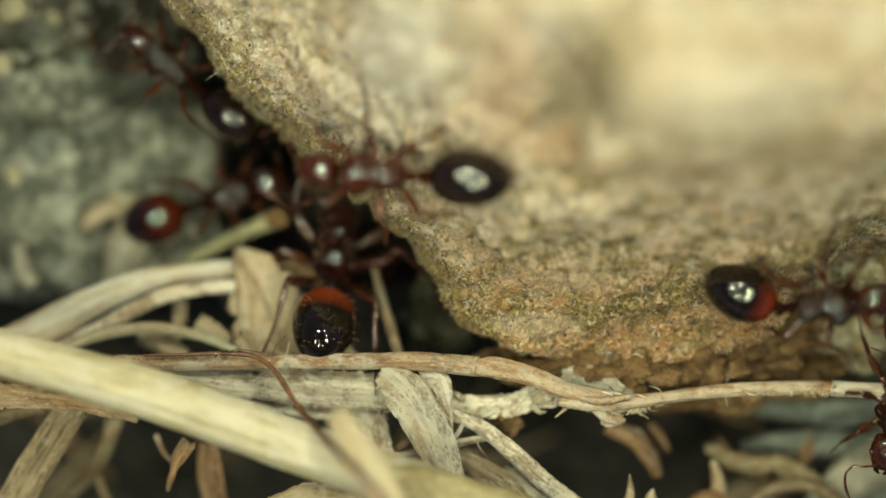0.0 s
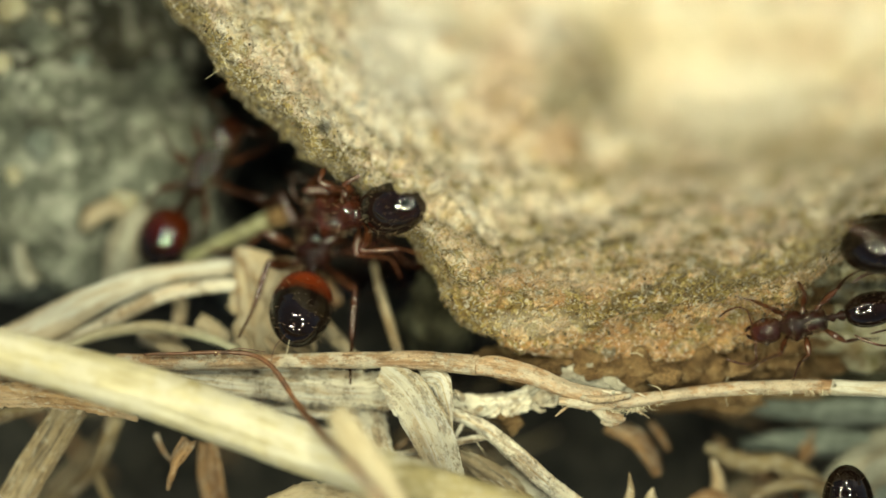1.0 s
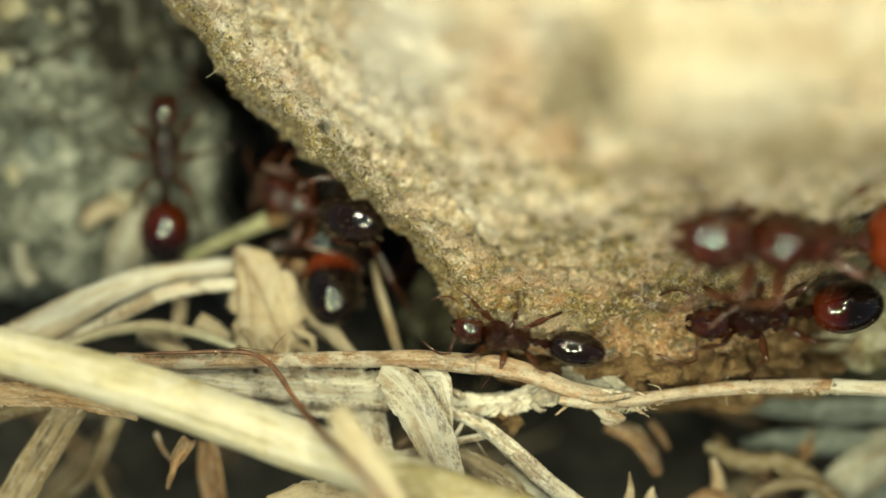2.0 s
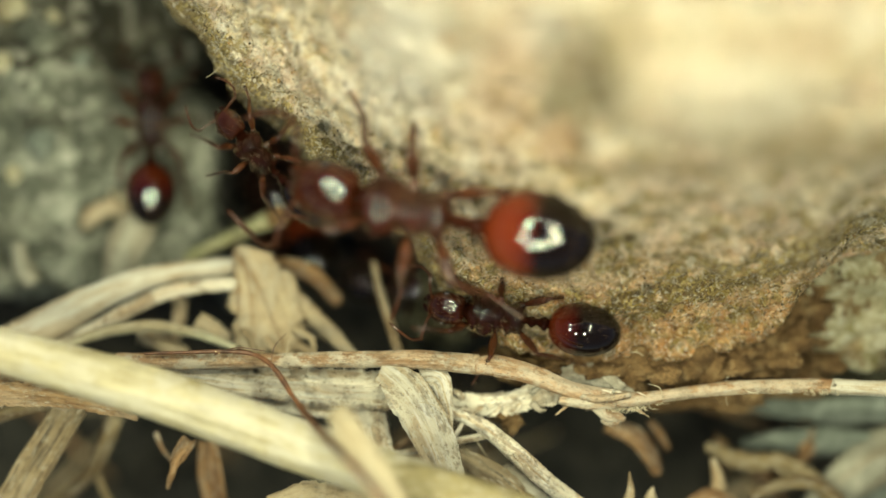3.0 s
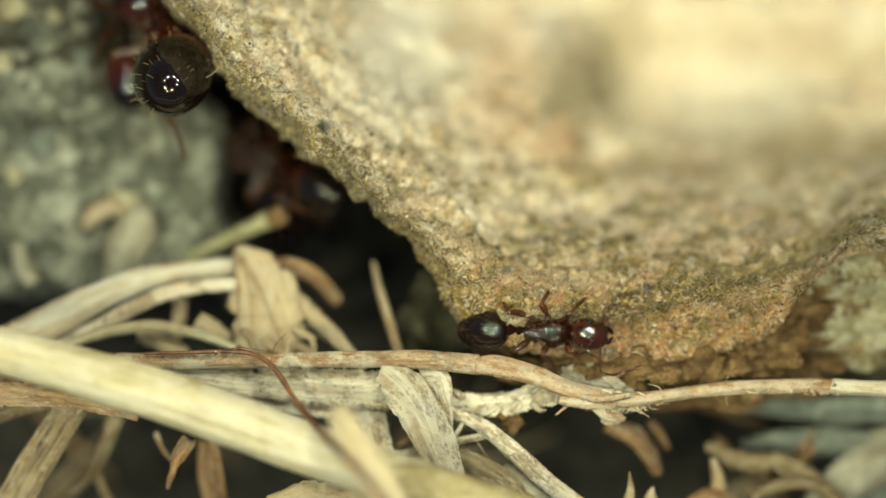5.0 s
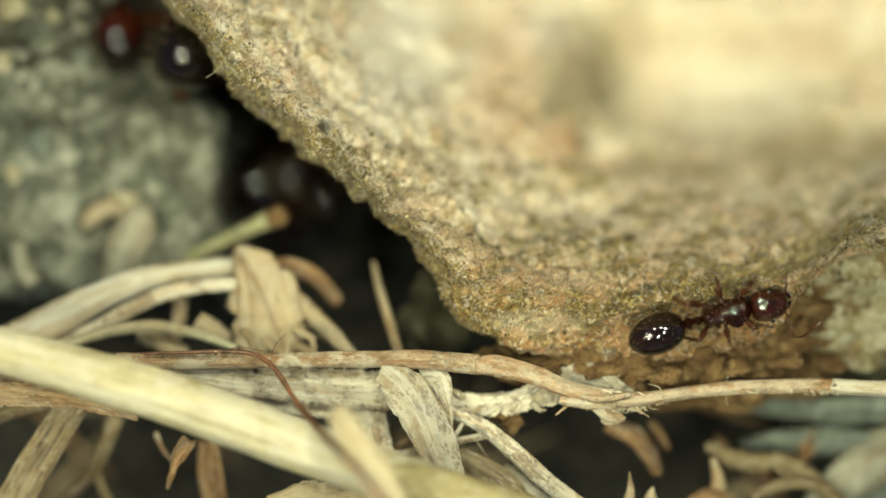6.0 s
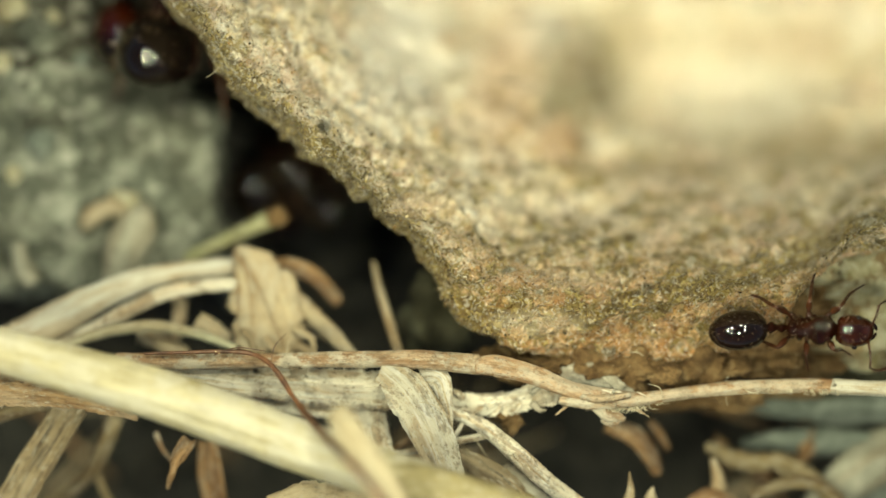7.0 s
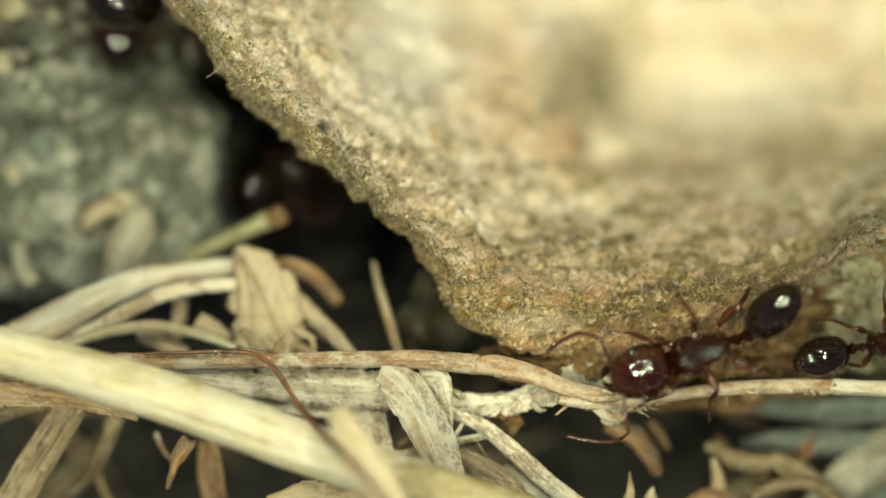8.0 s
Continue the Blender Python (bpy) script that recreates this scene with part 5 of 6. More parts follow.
    for side in (1, -1):
        e = bmesh.new()
        bmesh.ops.create_uvsphere(e, u_segments=12, v_segments=8, radius=0.085)
        bmesh.ops.translate(e, vec=(0.52, side * 0.40, 0.12), verts=e.verts)
        part("eye", scaled(e, k), EYE, hob)
        j = bmesh.new()
        tube(j, [(0.86, side * 0.17, -0.12), (0.97, side * 0.17, -0.17), (1.05, side * 0.11, -0.2), (1.09, side * 0.03, -0.22)], [0.09, 0.08, 0.055, 0.02], 8, 12)
        part("jaw", scaled(j, k), body, hob)
        f = bmesh.new()
        lift = rng.uniform(0.0, 0.25)
        tube(f, [(0.86, side * 0.16, 0.08), (0.95, side * 0.55, 0.22 + lift), (0.98, side * 0.86, 0.20 + lift)], [0.035, 0.03, 0.034], 7, 10)
        tube(f, [(0.98, side * 0.86, 0.20 + lift), (1.25, side * 0.98, 0.02 + lift * 0.5), (1.62, side * 0.88, -0.15), (1.92, side * 0.70, -0.2)], [0.026, 0.03, 0.036, 0.042, 0.02], 7, 22)
        part("antenna", scaled(f, k), LEG, hob)
    h = bmesh.new()
    hairs(h, [(Vector((x, 0.41 * math.cos(a), 0.03 + 0.35 * math.sin(a))), Vector((0.3, math.cos(a), math.sin(a)))) for x, a in ((rng.uniform(0.15, 0.75), rng.uniform(0, math.pi)) for _ in range(44))], 0.14, rng)
    tagged(part("head_hair", scaled(h, k), HAIR, hob, "sparse golden bristles"), kind="stuff")
    # legs
    legs = []
    for row, (x, angle, reach) in enumerate([(1.45, 48, 0.84), (1.02, 92, 0.88), (0.66, 138, 1.04)]):
        for side in (1, -1):
            reach = reach * stride if side < 0 or stride == 1.0 else reach * (stride + 1) / 2
            bend = rng.uniform(-9, 9) + spread * (row - 1)
            a = radians(angle + bend)
            o = Vector((math.cos(a), side * math.sin(a), 0))
            drift = Vector((math.cos(a + (0.5 if row == 2 else -0.35) * 1.0), side * math.sin(a + (0.5 if row == 2 else -0.35)), 0))
            up = Vector((0, 0, 1))
            knee = o * 0.80 * reach + up * rng.uniform(0.28, 0.5)
            ankle = knee + drift * 0.46 * reach - up * 0.72
            toe = ankle + drift * 0.66 * reach - up * 0.12
            b = bmesh.new()
            tube(b, [(0, 0, 0.02), tuple(o * 0.14 - up * 0.06), tuple(o * 0.26 - up * 0.03)], [0.09, 0.10, 0.05], 8, 8)
            tube(b, [tuple(o * 0.24 - up * 0.03), tuple(o * 0.60 * reach + up * 0.17), tuple(knee)], [0.055, 0.106, 0.092, 0.05], 8, 14)
            tube(b, [tuple(knee), tuple(knee.lerp(ankle, 0.5) + up * 0.02), tuple(ankle)], [0.04, 0.06, 0.056, 0.038], 8, 12)
            tube(b, [tuple(ankle), tuple(ankle.lerp(toe, 0.5) - up * 0.03), tuple(toe)], [0.034, 0.03, 0.027, 0.02], 6, 12)
            hairs(b, [(knee.lerp(ankle, q), (drift + up * 0.6 * (-1) ** n).normalized()) for n, q in enumerate((0.1, 0.2, 0.3, 0.4, 0.5, 0.6, 0.7, 0.8, 0.88, 0.95))], 0.17, rng, 0.009)
            hairs(b, [((o * 0.24).lerp(knee, q) + up * 0.05, (up + drift * 0.5 * (-1) ** n).normalized()) for n, q in enumerate((0.35, 0.5, 0.62, 0.74, 0.86, 0.95))], 0.16, rng, 0.009)
            hairs(b, [(ankle.lerp(toe, q), (drift + up * (-1) ** n).normalized()) for n, q in enumerate((0.1, 0.25, 0.4, 0.55, 0.7, 0.85))], 0.09, rng, 0.008)
            leg = part("leg", scaled(b), LEG if body is BODY else RED_LEG, root)
            joint = Vector((x, side * 0.2, -0.16)) * s * MM
            leg.location = joint
            legs.append((leg, joint, row, side))
    return {"root": root, "legs": legs, "size": s, "gaster": gast, "head": hob}


def stance(one, g, h, lean):
    """Pose of an ant whose gaster's middle is at g and whose head is towards h (millimetres)."""
    g, h = Vector(g), Vector(h)
    x = (h - g).normalized()
    e = 0.3
    mid = g.lerp(h, 0.5)
    slope = Vector((rock_z(mid.x - e, mid.y) - rock_z(mid.x + e, mid.y), rock_z(mid.x, mid.y - e) - rock_z(mid.x, mid.y + e), 2 * e)).normalized()
    up = Vector((0, 0, 1)).lerp(slope, lean)
    y = up.cross(x).normalized()
    z = x.cross(y)
    m = Matrix((x, y, z)).transposed().to_4x4()
    m.translation = (g + x * 0.95 * one["size"]) * MM
    return m


def go(one, rows, lean=0.4, pace=4.0, start=0.0, end=8.0, tails=()):
    """Key an ant along rows of (seconds, gaster, head) and let its legs step in two tripods while it walks."""
    poses = [(t, stance(one, g, h, lean)) for t, g, h in rows]
    walk(one["root"], poses)
    if tails:
        walk(one["gaster"], [(t, pose(WAIST * one["size"] * MM, 0, 0, 0, pitch, yaw)) for t, yaw, pitch in tails])
    times = [start + i / 15 for i in range(int((end - start) * 15) + 1)]

    def moved(t):
        near = [(a, b) for a, b in zip(rows, rows[1:]) if a[0] <= t <= b[0]]
        if not near:
            return 0.0
        a, b = near[0]
        return min(1.0, (Vector(b[1]) - Vector(a[1])).length / max(0.05, b[0] - a[0]) / 4.0)
    for leg, joint, row, side in one["legs"]:
        tripod = 0.0 if (row + (side > 0)) % 2 else math.pi
        keys = []
        for t in [0.0] * (start > 0) + times + [8.0] * (end < 8):
            w = moved(t)
            ph = math.tau * pace * t + tripod
            swing = 16 * w * math.sin(ph) * (-side)
            lift = 9 * w * max(0.0, math.cos(ph))
            m = Matrix.Translation(joint) @ pose(0, 0, 0, lift * side, 0, swing)
            keys.append((t, m))
        walk(leg, keys)


deep_ant = ant(label="large dark ant with chestnut and black gaster, head in crevice", size=1.52, plump=0.6, gaster=1, tail=(0, -14), stride=1.3, seed=0)
rim_ant = ant(label="chestnut ant with a black gaster climbing over the rock's rim", size=1.34, plump=0.57, gaster=0, body=RED_BODY, seed=1)
soil_ant = ant(label="ant with a red-brown glossy gaster on the grey soil", size=1.15, plump=0.66, gaster=3, seed=2)
leaving_ant = ant(label="dark ant with a black gaster climbing along the crevice", size=1.15, gaster=0, seed=3)
brow_ant = ant(label="chestnut ant with black and red gaster on the rock face", size=1.26, plump=0.62, gaster=6, seed=4)
runner_ant = ant(label="dark chestnut ant running under the rock's brow", size=0.98, gaster=0, seed=5)
follower_ant = ant(label="dark chestnut ant with a red-fronted gaster, close to the rock", size=1.25, plump=0.6, gaster=5, spread=10, seed=6)
large_ant = ant(label="large chestnut ant with an orange-red and black gaster crossing the rock", size=1.85, plump=0.65, head=1.0, gaster=4, body=RED_BODY, tail=(6, 0), seed=7)
small_ant = ant(label="small chestnut ant with a black gaster leaving the crevice", size=1.0, head=1.04, plump=0.57, gaster=0, tail=(8, 0), nod=(-6, 0), stride=0.8, seed=8)
big_headed_ant = ant(label="large-headed chestnut ant with a black gaster under the rock's brow", size=1.3, head=1.31, plump=0.48, gaster=0, seed=9)
low_ant = ant(label="dark ant with a black and red gaster beside the straw", size=1.22, plump=0.6, gaster=2, seed=10)

def motions():
    """Every ant on its way."""
    go(deep_ant, [
        (0, (-3.39, -2.04, -0.6), (-3.11, 0.86, -4.2)),
        (0.3, (-3.76, -1.78, -0.6), (-3.36, 1.03, -4.2)),
        (0.6, (-3.99, -1.61, -0.7), (-3.53, 1.2, -4.2)),
        (0.9, (-4.09, -1.64, -0.7), (-3.53, 1.37, -4.3)),
        (1.2, (-3.72, -1.68, -0.8), (-3.63, 1.2, -4.5)),
        (1.5, (-3.55, -1.1, -1.5), (-3.59, 1.56, -5.5)),
        (1.7, (-3.2, -1.0, -1.8), (-3.9, 2.11, -6.5)),
        (2.8, (-3.86, -0.19, -6.5), (-5.17, 2.02, -10)),
        (3.4, (-4.4, 0.4, -10), (-5.6, 2.4, -12)),
        (4.7, (-5.7, 1.5, -8.6), (-5.0, 0.7, -13)),
        (6.5, (-5.95, 1.7, -8.2), (-5.2, 0.9, -13)),
        (8, (-6.05, 1.62, -8.2), (-5.3, 0.8, -13))], lean=0.0, end=3.4, tails=[(0, 0, -6), (0.9, 0, -4), (1.2, -8, -6), (1.5, -10, -12), (1.7, -10, -12), (8, -10, 0)])
    go(rim_ant, [
        (0, (0.71, 1.91, 4.9), (-2.61, 2.12, 4.0)),
        (0.3, (0.24, 1.88, 4.5), (-2.8, 1.84, 3.2)),
        (0.6, (-0.6, 1.76, 2.96), (-3.28, 1.42, 1.0)),
        (0.9, (-1.22, 1.4, 2.5), (-3.65, 1.08, -1.6)),
        (1, (-1.68, 0.99, 1.26), (-3.94, 1.1, -3.4)),
        (1.2, (-2.14, 0.84, 0.52), (-4.08, 1.27, -3.4)),
        (1.5, (-2.39, 0.74, 0.6), (-4.4, 1.6, -3.2)),
        (1.7, (-2.59, 0.81, 0.2), (-4.75, 1.69, -3.4)),
        (2.3, (-3.77, 0.69, -4), (-6.03, 1.94, -7)),
        (2.8, (-5.57, 1.44, -8), (-7.9, 2.57, -10)),
        (4.7, (-4.6, 2.6, -9.5), (-2.6, 3.2, -11)),
        (8, (-4.5, 2.6, -9.6), (-2.5, 3.2, -11))], lean=0.6, end=3.0, tails=[(0, 0, 0), (0.6, 0, -6), (1, 0, -25), (1.7, 0, -28), (2.3, 0, -15), (8, 0, 0)])
    go(soil_ant, [
        (0, (-8.67, 0.95, -4.4), (-6.01, 1.8, -4.6)),
        (0.3, (-8.7, 0.58, -4.4), (-6.43, 2.09, -4.6)),
        (0.6, (-8.52, 0.51, -4.4), (-6.72, 2.39, -4.6)),
        (0.9, (-8.4, 0.36, -4.4), (-6.69, 2.99, -4.6)),
        (1.2, (-8.3, 0.39, -4.4), (-6.94, 3.24, -4.6)),
        (1.5, (-8.14, 0.36, -4.4), (-7.84, 3.45, -4.6)),
        (1.7, (-8.25, 0.32, -4.4), (-8.16, 3.4, -4.4)),
        (2.8, (-8.4, 1.44, -4.4), (-8.77, 4.4, -5.1)),
        (3, (-8.75, 1.65, -4.3), (-8.84, 4.5, -5.2)),
        (3.2, (-9.03, 2.25, -4.3), (-8.7, 5.0, -5.2)),
        (3.4, (-9.19, 2.95, -4.2), (-8.74, 5.8, -5.3)),
        (3.6, (-9.25, 3.7, -4.2), (-8.7, 6.62, -5.7)),
        (3.8, (-9.36, 4.07, -4.2), (-8.84, 6.96, -5.7)),
        (4.2, (-9.4, 4.6, -4.3), (-9.24, 7.66, -4.6)),
        (4.7, (-9.3, 4.7, -4.4), (-9.49, 8, -4.6)),
        (5.8, (-9.9, 6.46, -6.2), (-9.7, 9.65, -6.6)),
        (8, (-9.96, 6.6, -6.2), (-9.7, 9.65, -6.6))], lean=0.0, end=5.0)
    go(leaving_ant, [
        (0, (-6.21, 3.94, -2.5), (-8.49, 5.78, -2.8)),
        (0.3, (-7.28, 5.32, -2.8), (-9.46, 7.66, -3)),
        (0.6, (-8.37, 6.78, -3.2), (-10.26, 9.21, -3.4)),
        (0.9, (-9.76, 8.71, -3.4), (-11.63, 11.07, -3.6)),
        (8, (-11.49, 12.45, -3.8), (-13.17, 14.46, -3.8))], lean=0.2, end=1.0)
    go(brow_ant, [
        (0, (8.12, -1.66, 2), (11.46, -1.3, 3.6)),
        (0.1, (8.8, -1.29, 2), (12.08, -1.29, 3.6)),
        (0.2, (9.62, -0.92, 2), (12.84, -1.45, 3.6)),
        (0.3, (10.26, -0.81, 2), (13.3, -1.21, 3.6)),
        (0.4, (10.53, -0.95, 2), (13.53, -0.91, 3.6)),
        (0.5, (10.29, -0.81, 2), (13.38, -0.6, 3.6)),
        (0.7, (10.48, -0.91, 2), (13.53, -0.45, 3.6)),
        (0.8, (10.83, -0.65, 2), (13.91, 0.02, 3.6)),
        (0.9, (11.12, -0.45, 2), (14.22, 0.32, 3.6)),
        (1, (11.96, -0.02, 2), (14.99, 0.63, 3.6)),
        (1.4, (14.38, 0.94, 2.6), (16.74, 1.66, 4.2)),
        (8, (16.91, 1.68, 3.51), (19.01, 2.32, 6.67))], lean=0.5, end=1.4, tails=[(0, -34, 0), (0.3, -10, 0), (8, 0, 0)])
    go(runner_ant, [
        (0, (16.11, -1.25, 0.4), (13.25, -1.89, 0.4)),
        (0.2, (14.52, -1.57, 0.4), (11.75, -2.2, 0.4)),
        (0.3, (13.13, -1.76, 0.4), (10.32, -2.09, 0.5)),
        (0.4, (11.32, -0.46, 0.6), (11.02, -3.14, 0.3)),
        (0.5, (11.79, -0.62, 0.6), (10.65, -2.92, 0.4)),
        (0.6, (12.35, -1.25, 0.6), (10.18, -2.72, 0.6)),
        (0.7, (12.71, -1.53, 0.8), (9.98, -2.38, 0.8)),
        (0.8, (12.47, -1.64, 0.8), (9.52, -2.35, 0.8)),
        (1, (12, -1.64, 0.8), (8.91, -2.27, 0.9)),
        (1.2, (10.49, -2.37, 0.3), (7.86, -2.22, 0.9)),
        (1.4, (8.37, -2.61, 0.1), (6.48, -2.19, 0.8)),
        (1.5, (7.35, -2.66, 0), (5.53, -2.19, 0.8)),
        (1.7, (6.28, -2.98, 0), (3.82, -2.42, 0.5)),
        (1.95, (4.37, -2.87, 0.5), (1.68, -2.45, 0.6)),
        (2.2, (2.0, -2.4, 0.3), (-0.3, -1.4, 0.3)),
        (2.5, (-0.6, -1.5, 0.0), (-2.6, 0.4, 0.2)),
        (2.8, (-3.3, -0.1, 0.0), (-4.97, 2.1, 0.2)),
        (3, (-3.9, 1.3, 0.0), (-5.79, 3.29, 0.3)),
        (3.2, (-5.15, 2.24, 0.0), (-6.65, 4.54, 0.3)),
        (3.4, (-6.5, 3.2, 0.0), (-7.78, 5.65, 0.2)),
        (3.5, (-6.95, 3.4, -0.2), (-8.1, 5.9, 0.0)),
        (3.7, (-7.3, 4.25, -0.5), (-8.4, 6.76, -0.5)),
        (4.2, (-9.2, 7.6, -2.2), (-10.6, 10.0, -2.5)),
        (8, (-11.44, 12.4, -3.5), (-13.12, 14.41, -3.5))], lean=0.3, end=4.2)
    go(follower_ant, [
        (0, (18.46, -0.62, 0.5), (15.29, -1.25, 0.5)),
        (1.2, (15.93, -1.25, 0.5), (12.71, -1.56, 0.8)),
        (1.5, (14.18, -1.25, 0.5), (10.5, -1.91, 0.8)),
        (1.7, (13.37, -1.25, 0.6), (9.78, -1.84, 0.9)),
        (2.2, (9.73, -1.88, 0.64), (6.08, -2.19, 0.9)),
        (2.8, (5.55, -2.07, 0.6), (1.07, -2.22, 0.9)),
        (3, (3.96, -2.26, 0.71), (-0.3, -1.57, 0.4)),
        (3.2, (2.56, -2, 0.96), (-1.51, -0.46, -0.4)),
        (3.4, (0.73, -1.73, 0.36), (-2.97, 0.02, -0.8)),
        (3.5, (-0.03, -1.5, -0.2), (-3.46, 0.34, -1)),
        (3.6, (-0.74, -1.18, -0.3), (-4.04, 0.91, -1.2)),
        (3.8, (-1.48, -0.79, -0.6), (-4.32, 1.81, -1.8)),
        (4, (-2.13, -0.1, -1), (-5.01, 2.32, -2.4)),
        (4.2, (-2.85, 0.58, -1.2), (-5.55, 2.84, -3)),
        (4.5, (-3.33, 0.91, -1.6), (-6.13, 2.88, -4)),
        (4.7, (-3.5, 1.5, -2.6), (-6.21, 3.26, -5)),
        (5.3, (-3.78, 1.94, -5.5), (-6.14, 3.05, -8.5)),
        (5.8, (-3.8, 1.8, -8), (-4.6, 3.2, -11)),
        (6.5, (-3.7, 1.6, -8), (-4.6, 3.1, -11)),
        (8, (-3.6, 1.5, -8), (-4.5, 3.0, -11))], lean=0.3, start=1.0, end=5.5)
    go(large_ant, [
        (0, (19.76, 2.53, 8.83), (16.38, 1.63, 5.61)),
        (1.2, (18.1, 1.65, 4.7), (12.56, 2.04, 6.42)),
        (1.5, (16.35, 0.64, 1.4), (10.93, 1.63, 5.75)),
        (1.7, (15.7, 0.41, 0.82), (10.11, 0.54, 4.39)),
        (2.2, (10.44, 0.17, 4.2), (4.97, 0.31, 5.2)),
        (2.8, (4.85, 0.24, 4.6), (-1.25, 0.68, 4.4)),
        (3, (2.56, 0.22, 4.5), (-2.93, 1.53, 3.6)),
        (3.2, (0.28, 1.21, 4.3), (-5.06, 2.59, 3.6)),
        (3.4, (-1.43, 2.11, 3.1), (-6.55, 3.83, 3)),
        (3.5, (-2.51, 2.32, 2.7), (-7.12, 4.24, 2.6)),
        (3.6, (-3.29, 2.86, 2.5), (-7.62, 4.79, 2.3)),
        (3.8, (-4.39, 3.45, 2.2), (-8.01, 5.55, 1.6)),
        (4, (-5.03, 3.66, 1.8), (-8.09, 5.88, -0.5)),
        (4.2, (-5.67, 3.75, 1), (-8.25, 6.1, -1.2)),
        (4.4, (-6.37, 3.99, 0.4), (-8.33, 6.3, -2.6)),
        (4.5, (-6.8, 4.05, 0.2), (-8.46, 6.66, -3)),
        (4.7, (-7.11, 4.33, -0.2), (-8.61, 7.05, -3.6)),
        (5.3, (-7.04, 4.47, -2), (-9.06, 7.91, -5)),
        (5.8, (-6.45, 4.51, -4), (-8.21, 7.61, -4.6)),
        (6, (-6.7, 4.89, -4.3), (-7.91, 8.02, -6.5)),
        (6.5, (-8.3, 4.4, -4.5), (-8.4, 7.37, -5.2)),
        (7, (-8.2, 4.54, -4.5), (-8.16, 7.61, -5.2)),
        (7.5, (-8.41, 5.37, -4.6), (-8.64, 8.5, -5.3)),
        (8, (-9.1, 6.33, -4.7), (-9.1, 9.4, -5.3))], lean=0.35, start=1.2, end=6.2, pace=3.4, tails=[(0, 6, 0), (3.4, 6, 4), (3.8, 0, 8), (4.1, -6, 10), (4.5, -4, 22), (4.8, 0, 26), (5.8, 0, 45), (6.5, 0, 66), (8, 0, 66)])
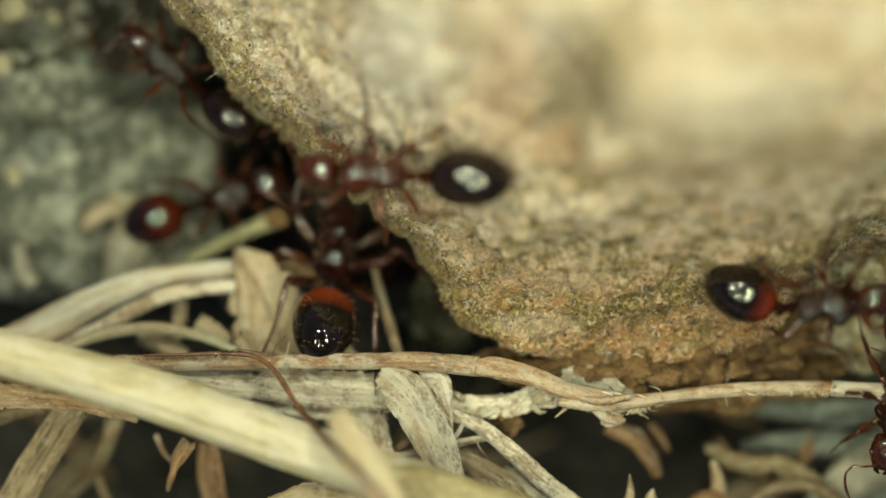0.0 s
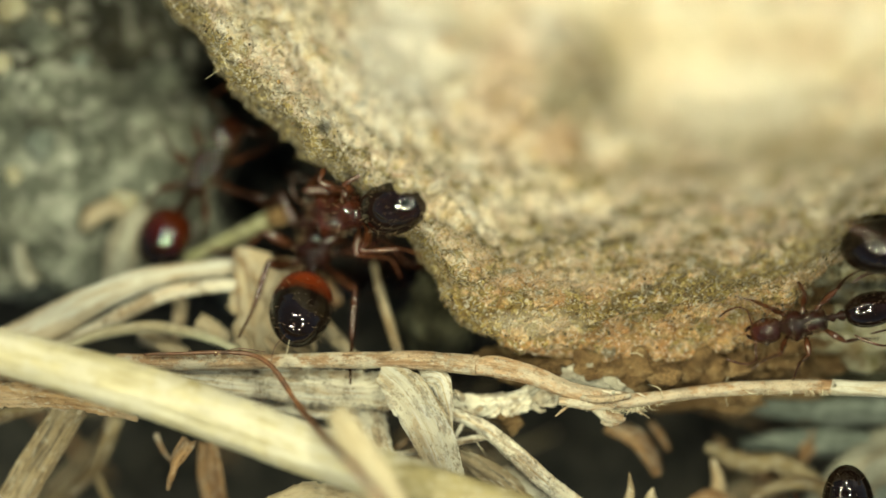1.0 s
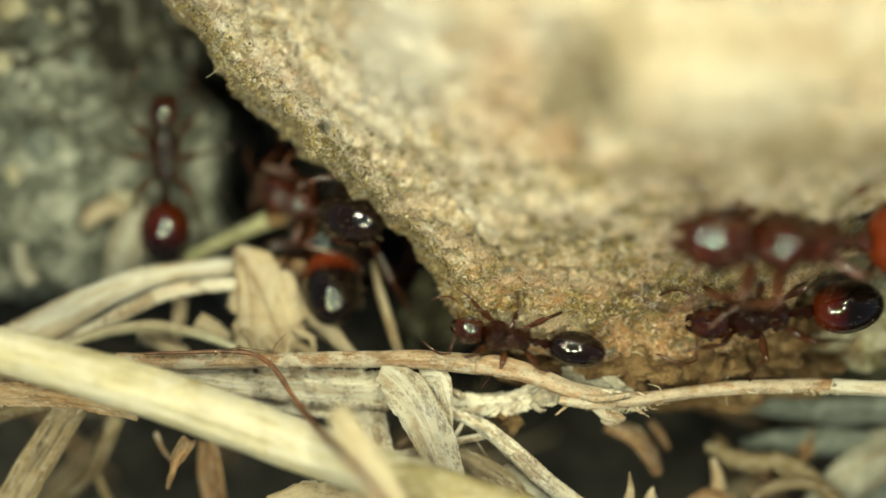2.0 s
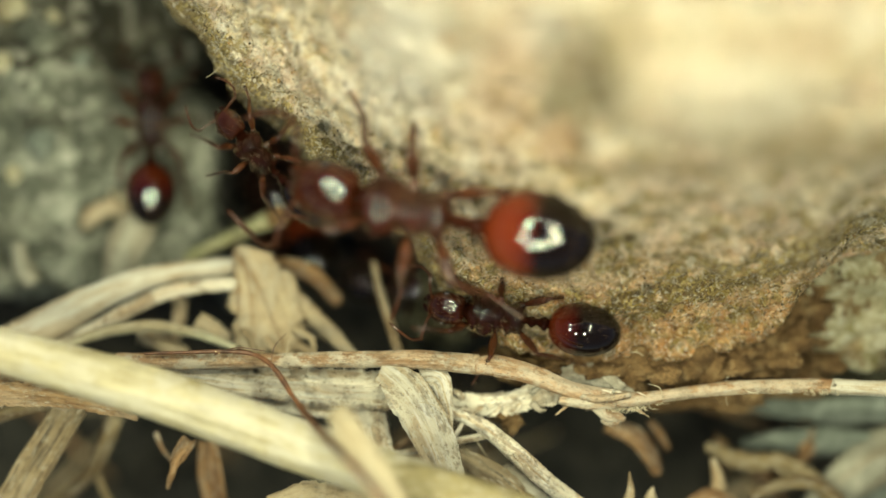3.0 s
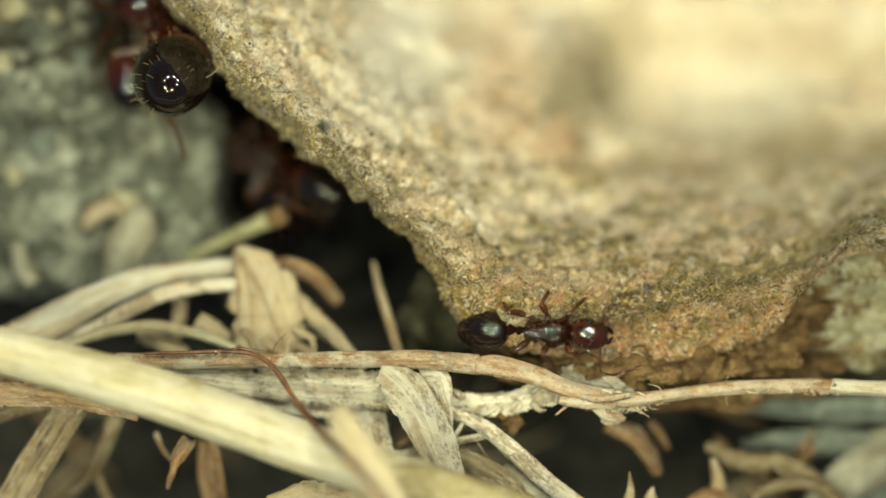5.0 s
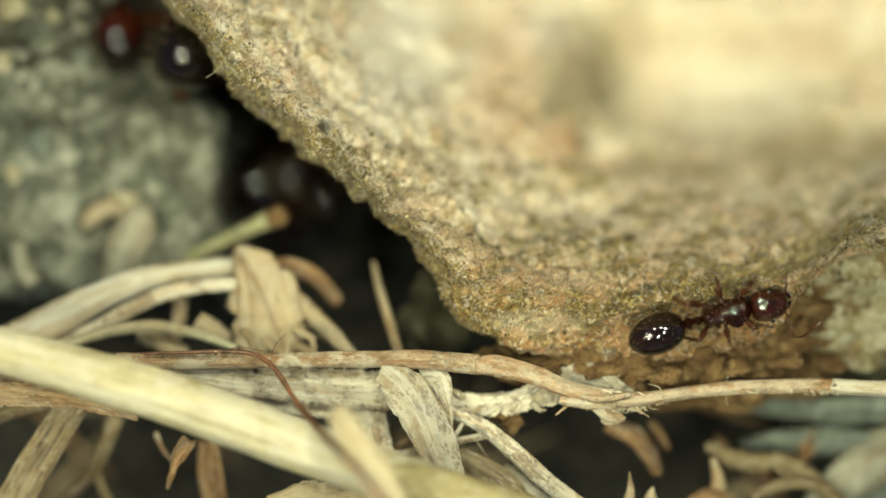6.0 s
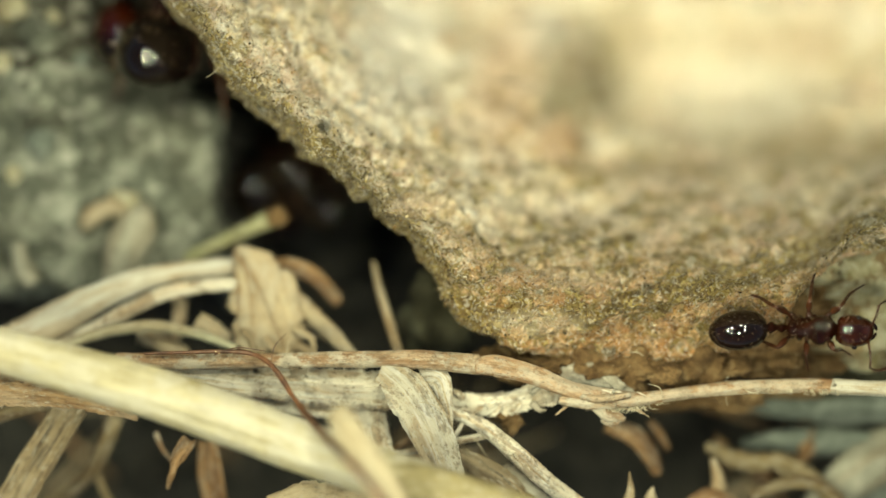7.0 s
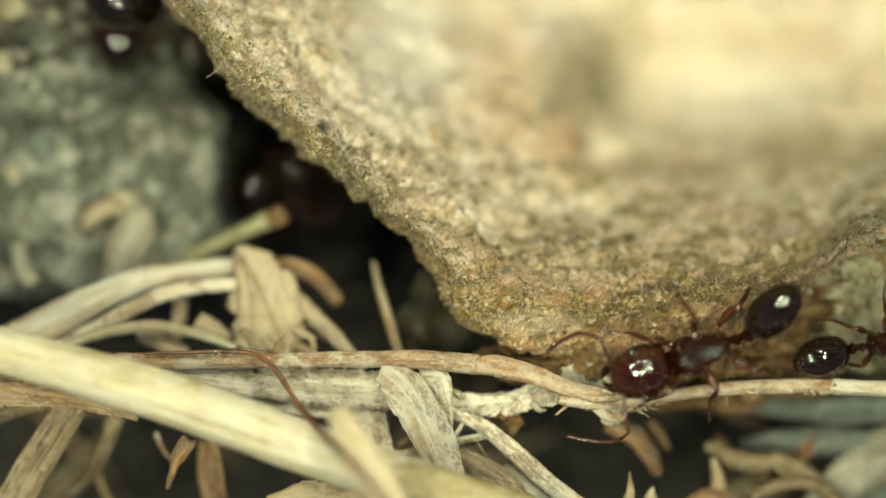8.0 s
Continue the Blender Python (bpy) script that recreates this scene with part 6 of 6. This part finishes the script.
    go(small_ant, [
        (0, (-3.18, -1.02, -6), (-1.49, -0.69, -8)),
        (3.2, (-2.8, -1.01, -5), (-0.4, -1.33, -4)),
        (3.8, (-2.39, -0.98, -3), (-0.23, -1.77, -1.2)),
        (4, (-1.88, -1.05, -2.4), (0.02, -1.91, -0.6)),
        (4.2, (-1.55, -1.3, -2.2), (0.34, -2.03, -0.1)),
        (4.4, (-0.72, -1.52, -1.9), (1.21, -2.18, 0.2)),
        (4.5, (-0.42, -1.71, -1.7), (1.56, -2.4, 0.3)),
        (4.7, (0.19, -1.93, -1.1), (2.06, -2.39, 0.5)),
        (5.2, (1.84, -2.37, 0.3), (4.98, -2.19, 0.8)),
        (5.8, (5.07, -2.38, 0.9), (8.59, -1.75, 0.9)),
        (6, (5.93, -2.27, 0.9), (9.34, -1.43, 1)),
        (6.3, (7.41, -2, 0.9), (10.47, -1.46, 1)),
        (6.5, (8.18, -2.1, 0.8), (11.33, -1.4, 1)),
        (6.6, (8.32, -2.05, 0.8), (11.33, -1.56, 1)),
        (6.9, (8.26, -2.1, 0.8), (11.1, -1.74, 1)),
        (7, (8.23, -2.16, 0.8), (10.99, -2.22, 1)),
        (7.1, (8.29, -2.3, 0.8), (10.86, -2.22, 1)),
        (7.3, (8.84, -2.47, 0.6), (11.15, -2.6, 0.7)),
        (7.4, (9.02, -2.68, 0.5), (11.32, -2.62, 0.6)),
        (7.5, (9.57, -2.69, 0.2), (11.99, -2.6, 0.4)),
        (7.7, (10.06, -2.89, 0), (12.69, -2.61, 0)),
        (7.9, (10.49, -2.86, -0.2), (13.21, -2.54, -0.2)),
        (8, (10.68, -2.94, -0.2), (13.37, -2.54, -0.2))], lean=0.4, start=3.2, tails=[(0, 8, -38), (4.5, 8, -38), (5.2, 8, -4), (8, 8, 0)])
    go(big_headed_ant, [
        (0, (18.21, 1.66, 4.33), (15.72, 0.94, 2.08)),
        (6.9, (18.21, 1.66, 4.33), (15.65, 0.79, 1.71)),
        (7.1, (16.86, 0.8, 1.22), (13.81, 0.02, 0.01)),
        (7.3, (14.06, -0.13, -0.09), (10.56, -1.29, 0.37)),
        (7.4, (13.3, -0.29, -0.25), (9.59, -1.51, 1.59)),
        (7.5, (12.55, -0.62, -0.53), (8.59, -2.25, 1.29)),
        (7.6, (11.94, -0.75, -0.72), (7.78, -2.51, 1.09)),
        (7.7, (11.77, -0.6, -0.72), (7.81, -2.77, 1.2)),
        (7.8, (11.45, -1.25, -0.41), (7.18, -2.77, 1.2)),
        (7.9, (10.52, -1.38, 1.23), (6.71, -2.93, 1.2)),
        (8, (9.6, -2.0, 0.9), (5.2, -3.5, 1.2))], lean=0.5, start=6.8, tails=[(0, 0, 0), (7.2, 0, 0), (7.5, 20, 8), (7.8, 42, 34), (8, 42, 34)])
    go(low_ant, [
        (0, (13.17, -1.9, 0), (12.61, -5.09, 0)),
        (0.2, (12.85, -2.85, 0), (12.45, -6.04, 0)),
        (0.3, (11.97, -3.75, 0), (11.89, -7, 0)),
        (0.4, (12.37, -5.25, 0), (12.05, -8.43, 0)),
        (0.5, (11.3, -6.2, 0), (11.45, -9.42, -0.2)),
        (0.6, (11.46, -6.6, 0), (11.61, -9.9, -0.2)),
        (0.7, (11.21, -6.74, 0), (11.38, -10.07, -0.3)),
        (0.9, (11.22, -6.94, 0), (11.38, -10.23, -0.3)),
        (1, (11.42, -7.06, 0), (11.64, -10.41, -0.4)),
        (1.5, (11.8, -8.32, -0.4), (12.19, -11.43, -0.8)),
        (2.5, (12.22, -12.27, -1), (12.55, -15.51, -1)),
        (8, (12.22, -13.89, -1), (12.55, -17.12, -1))], lean=0.0, end=2.0)


motions()
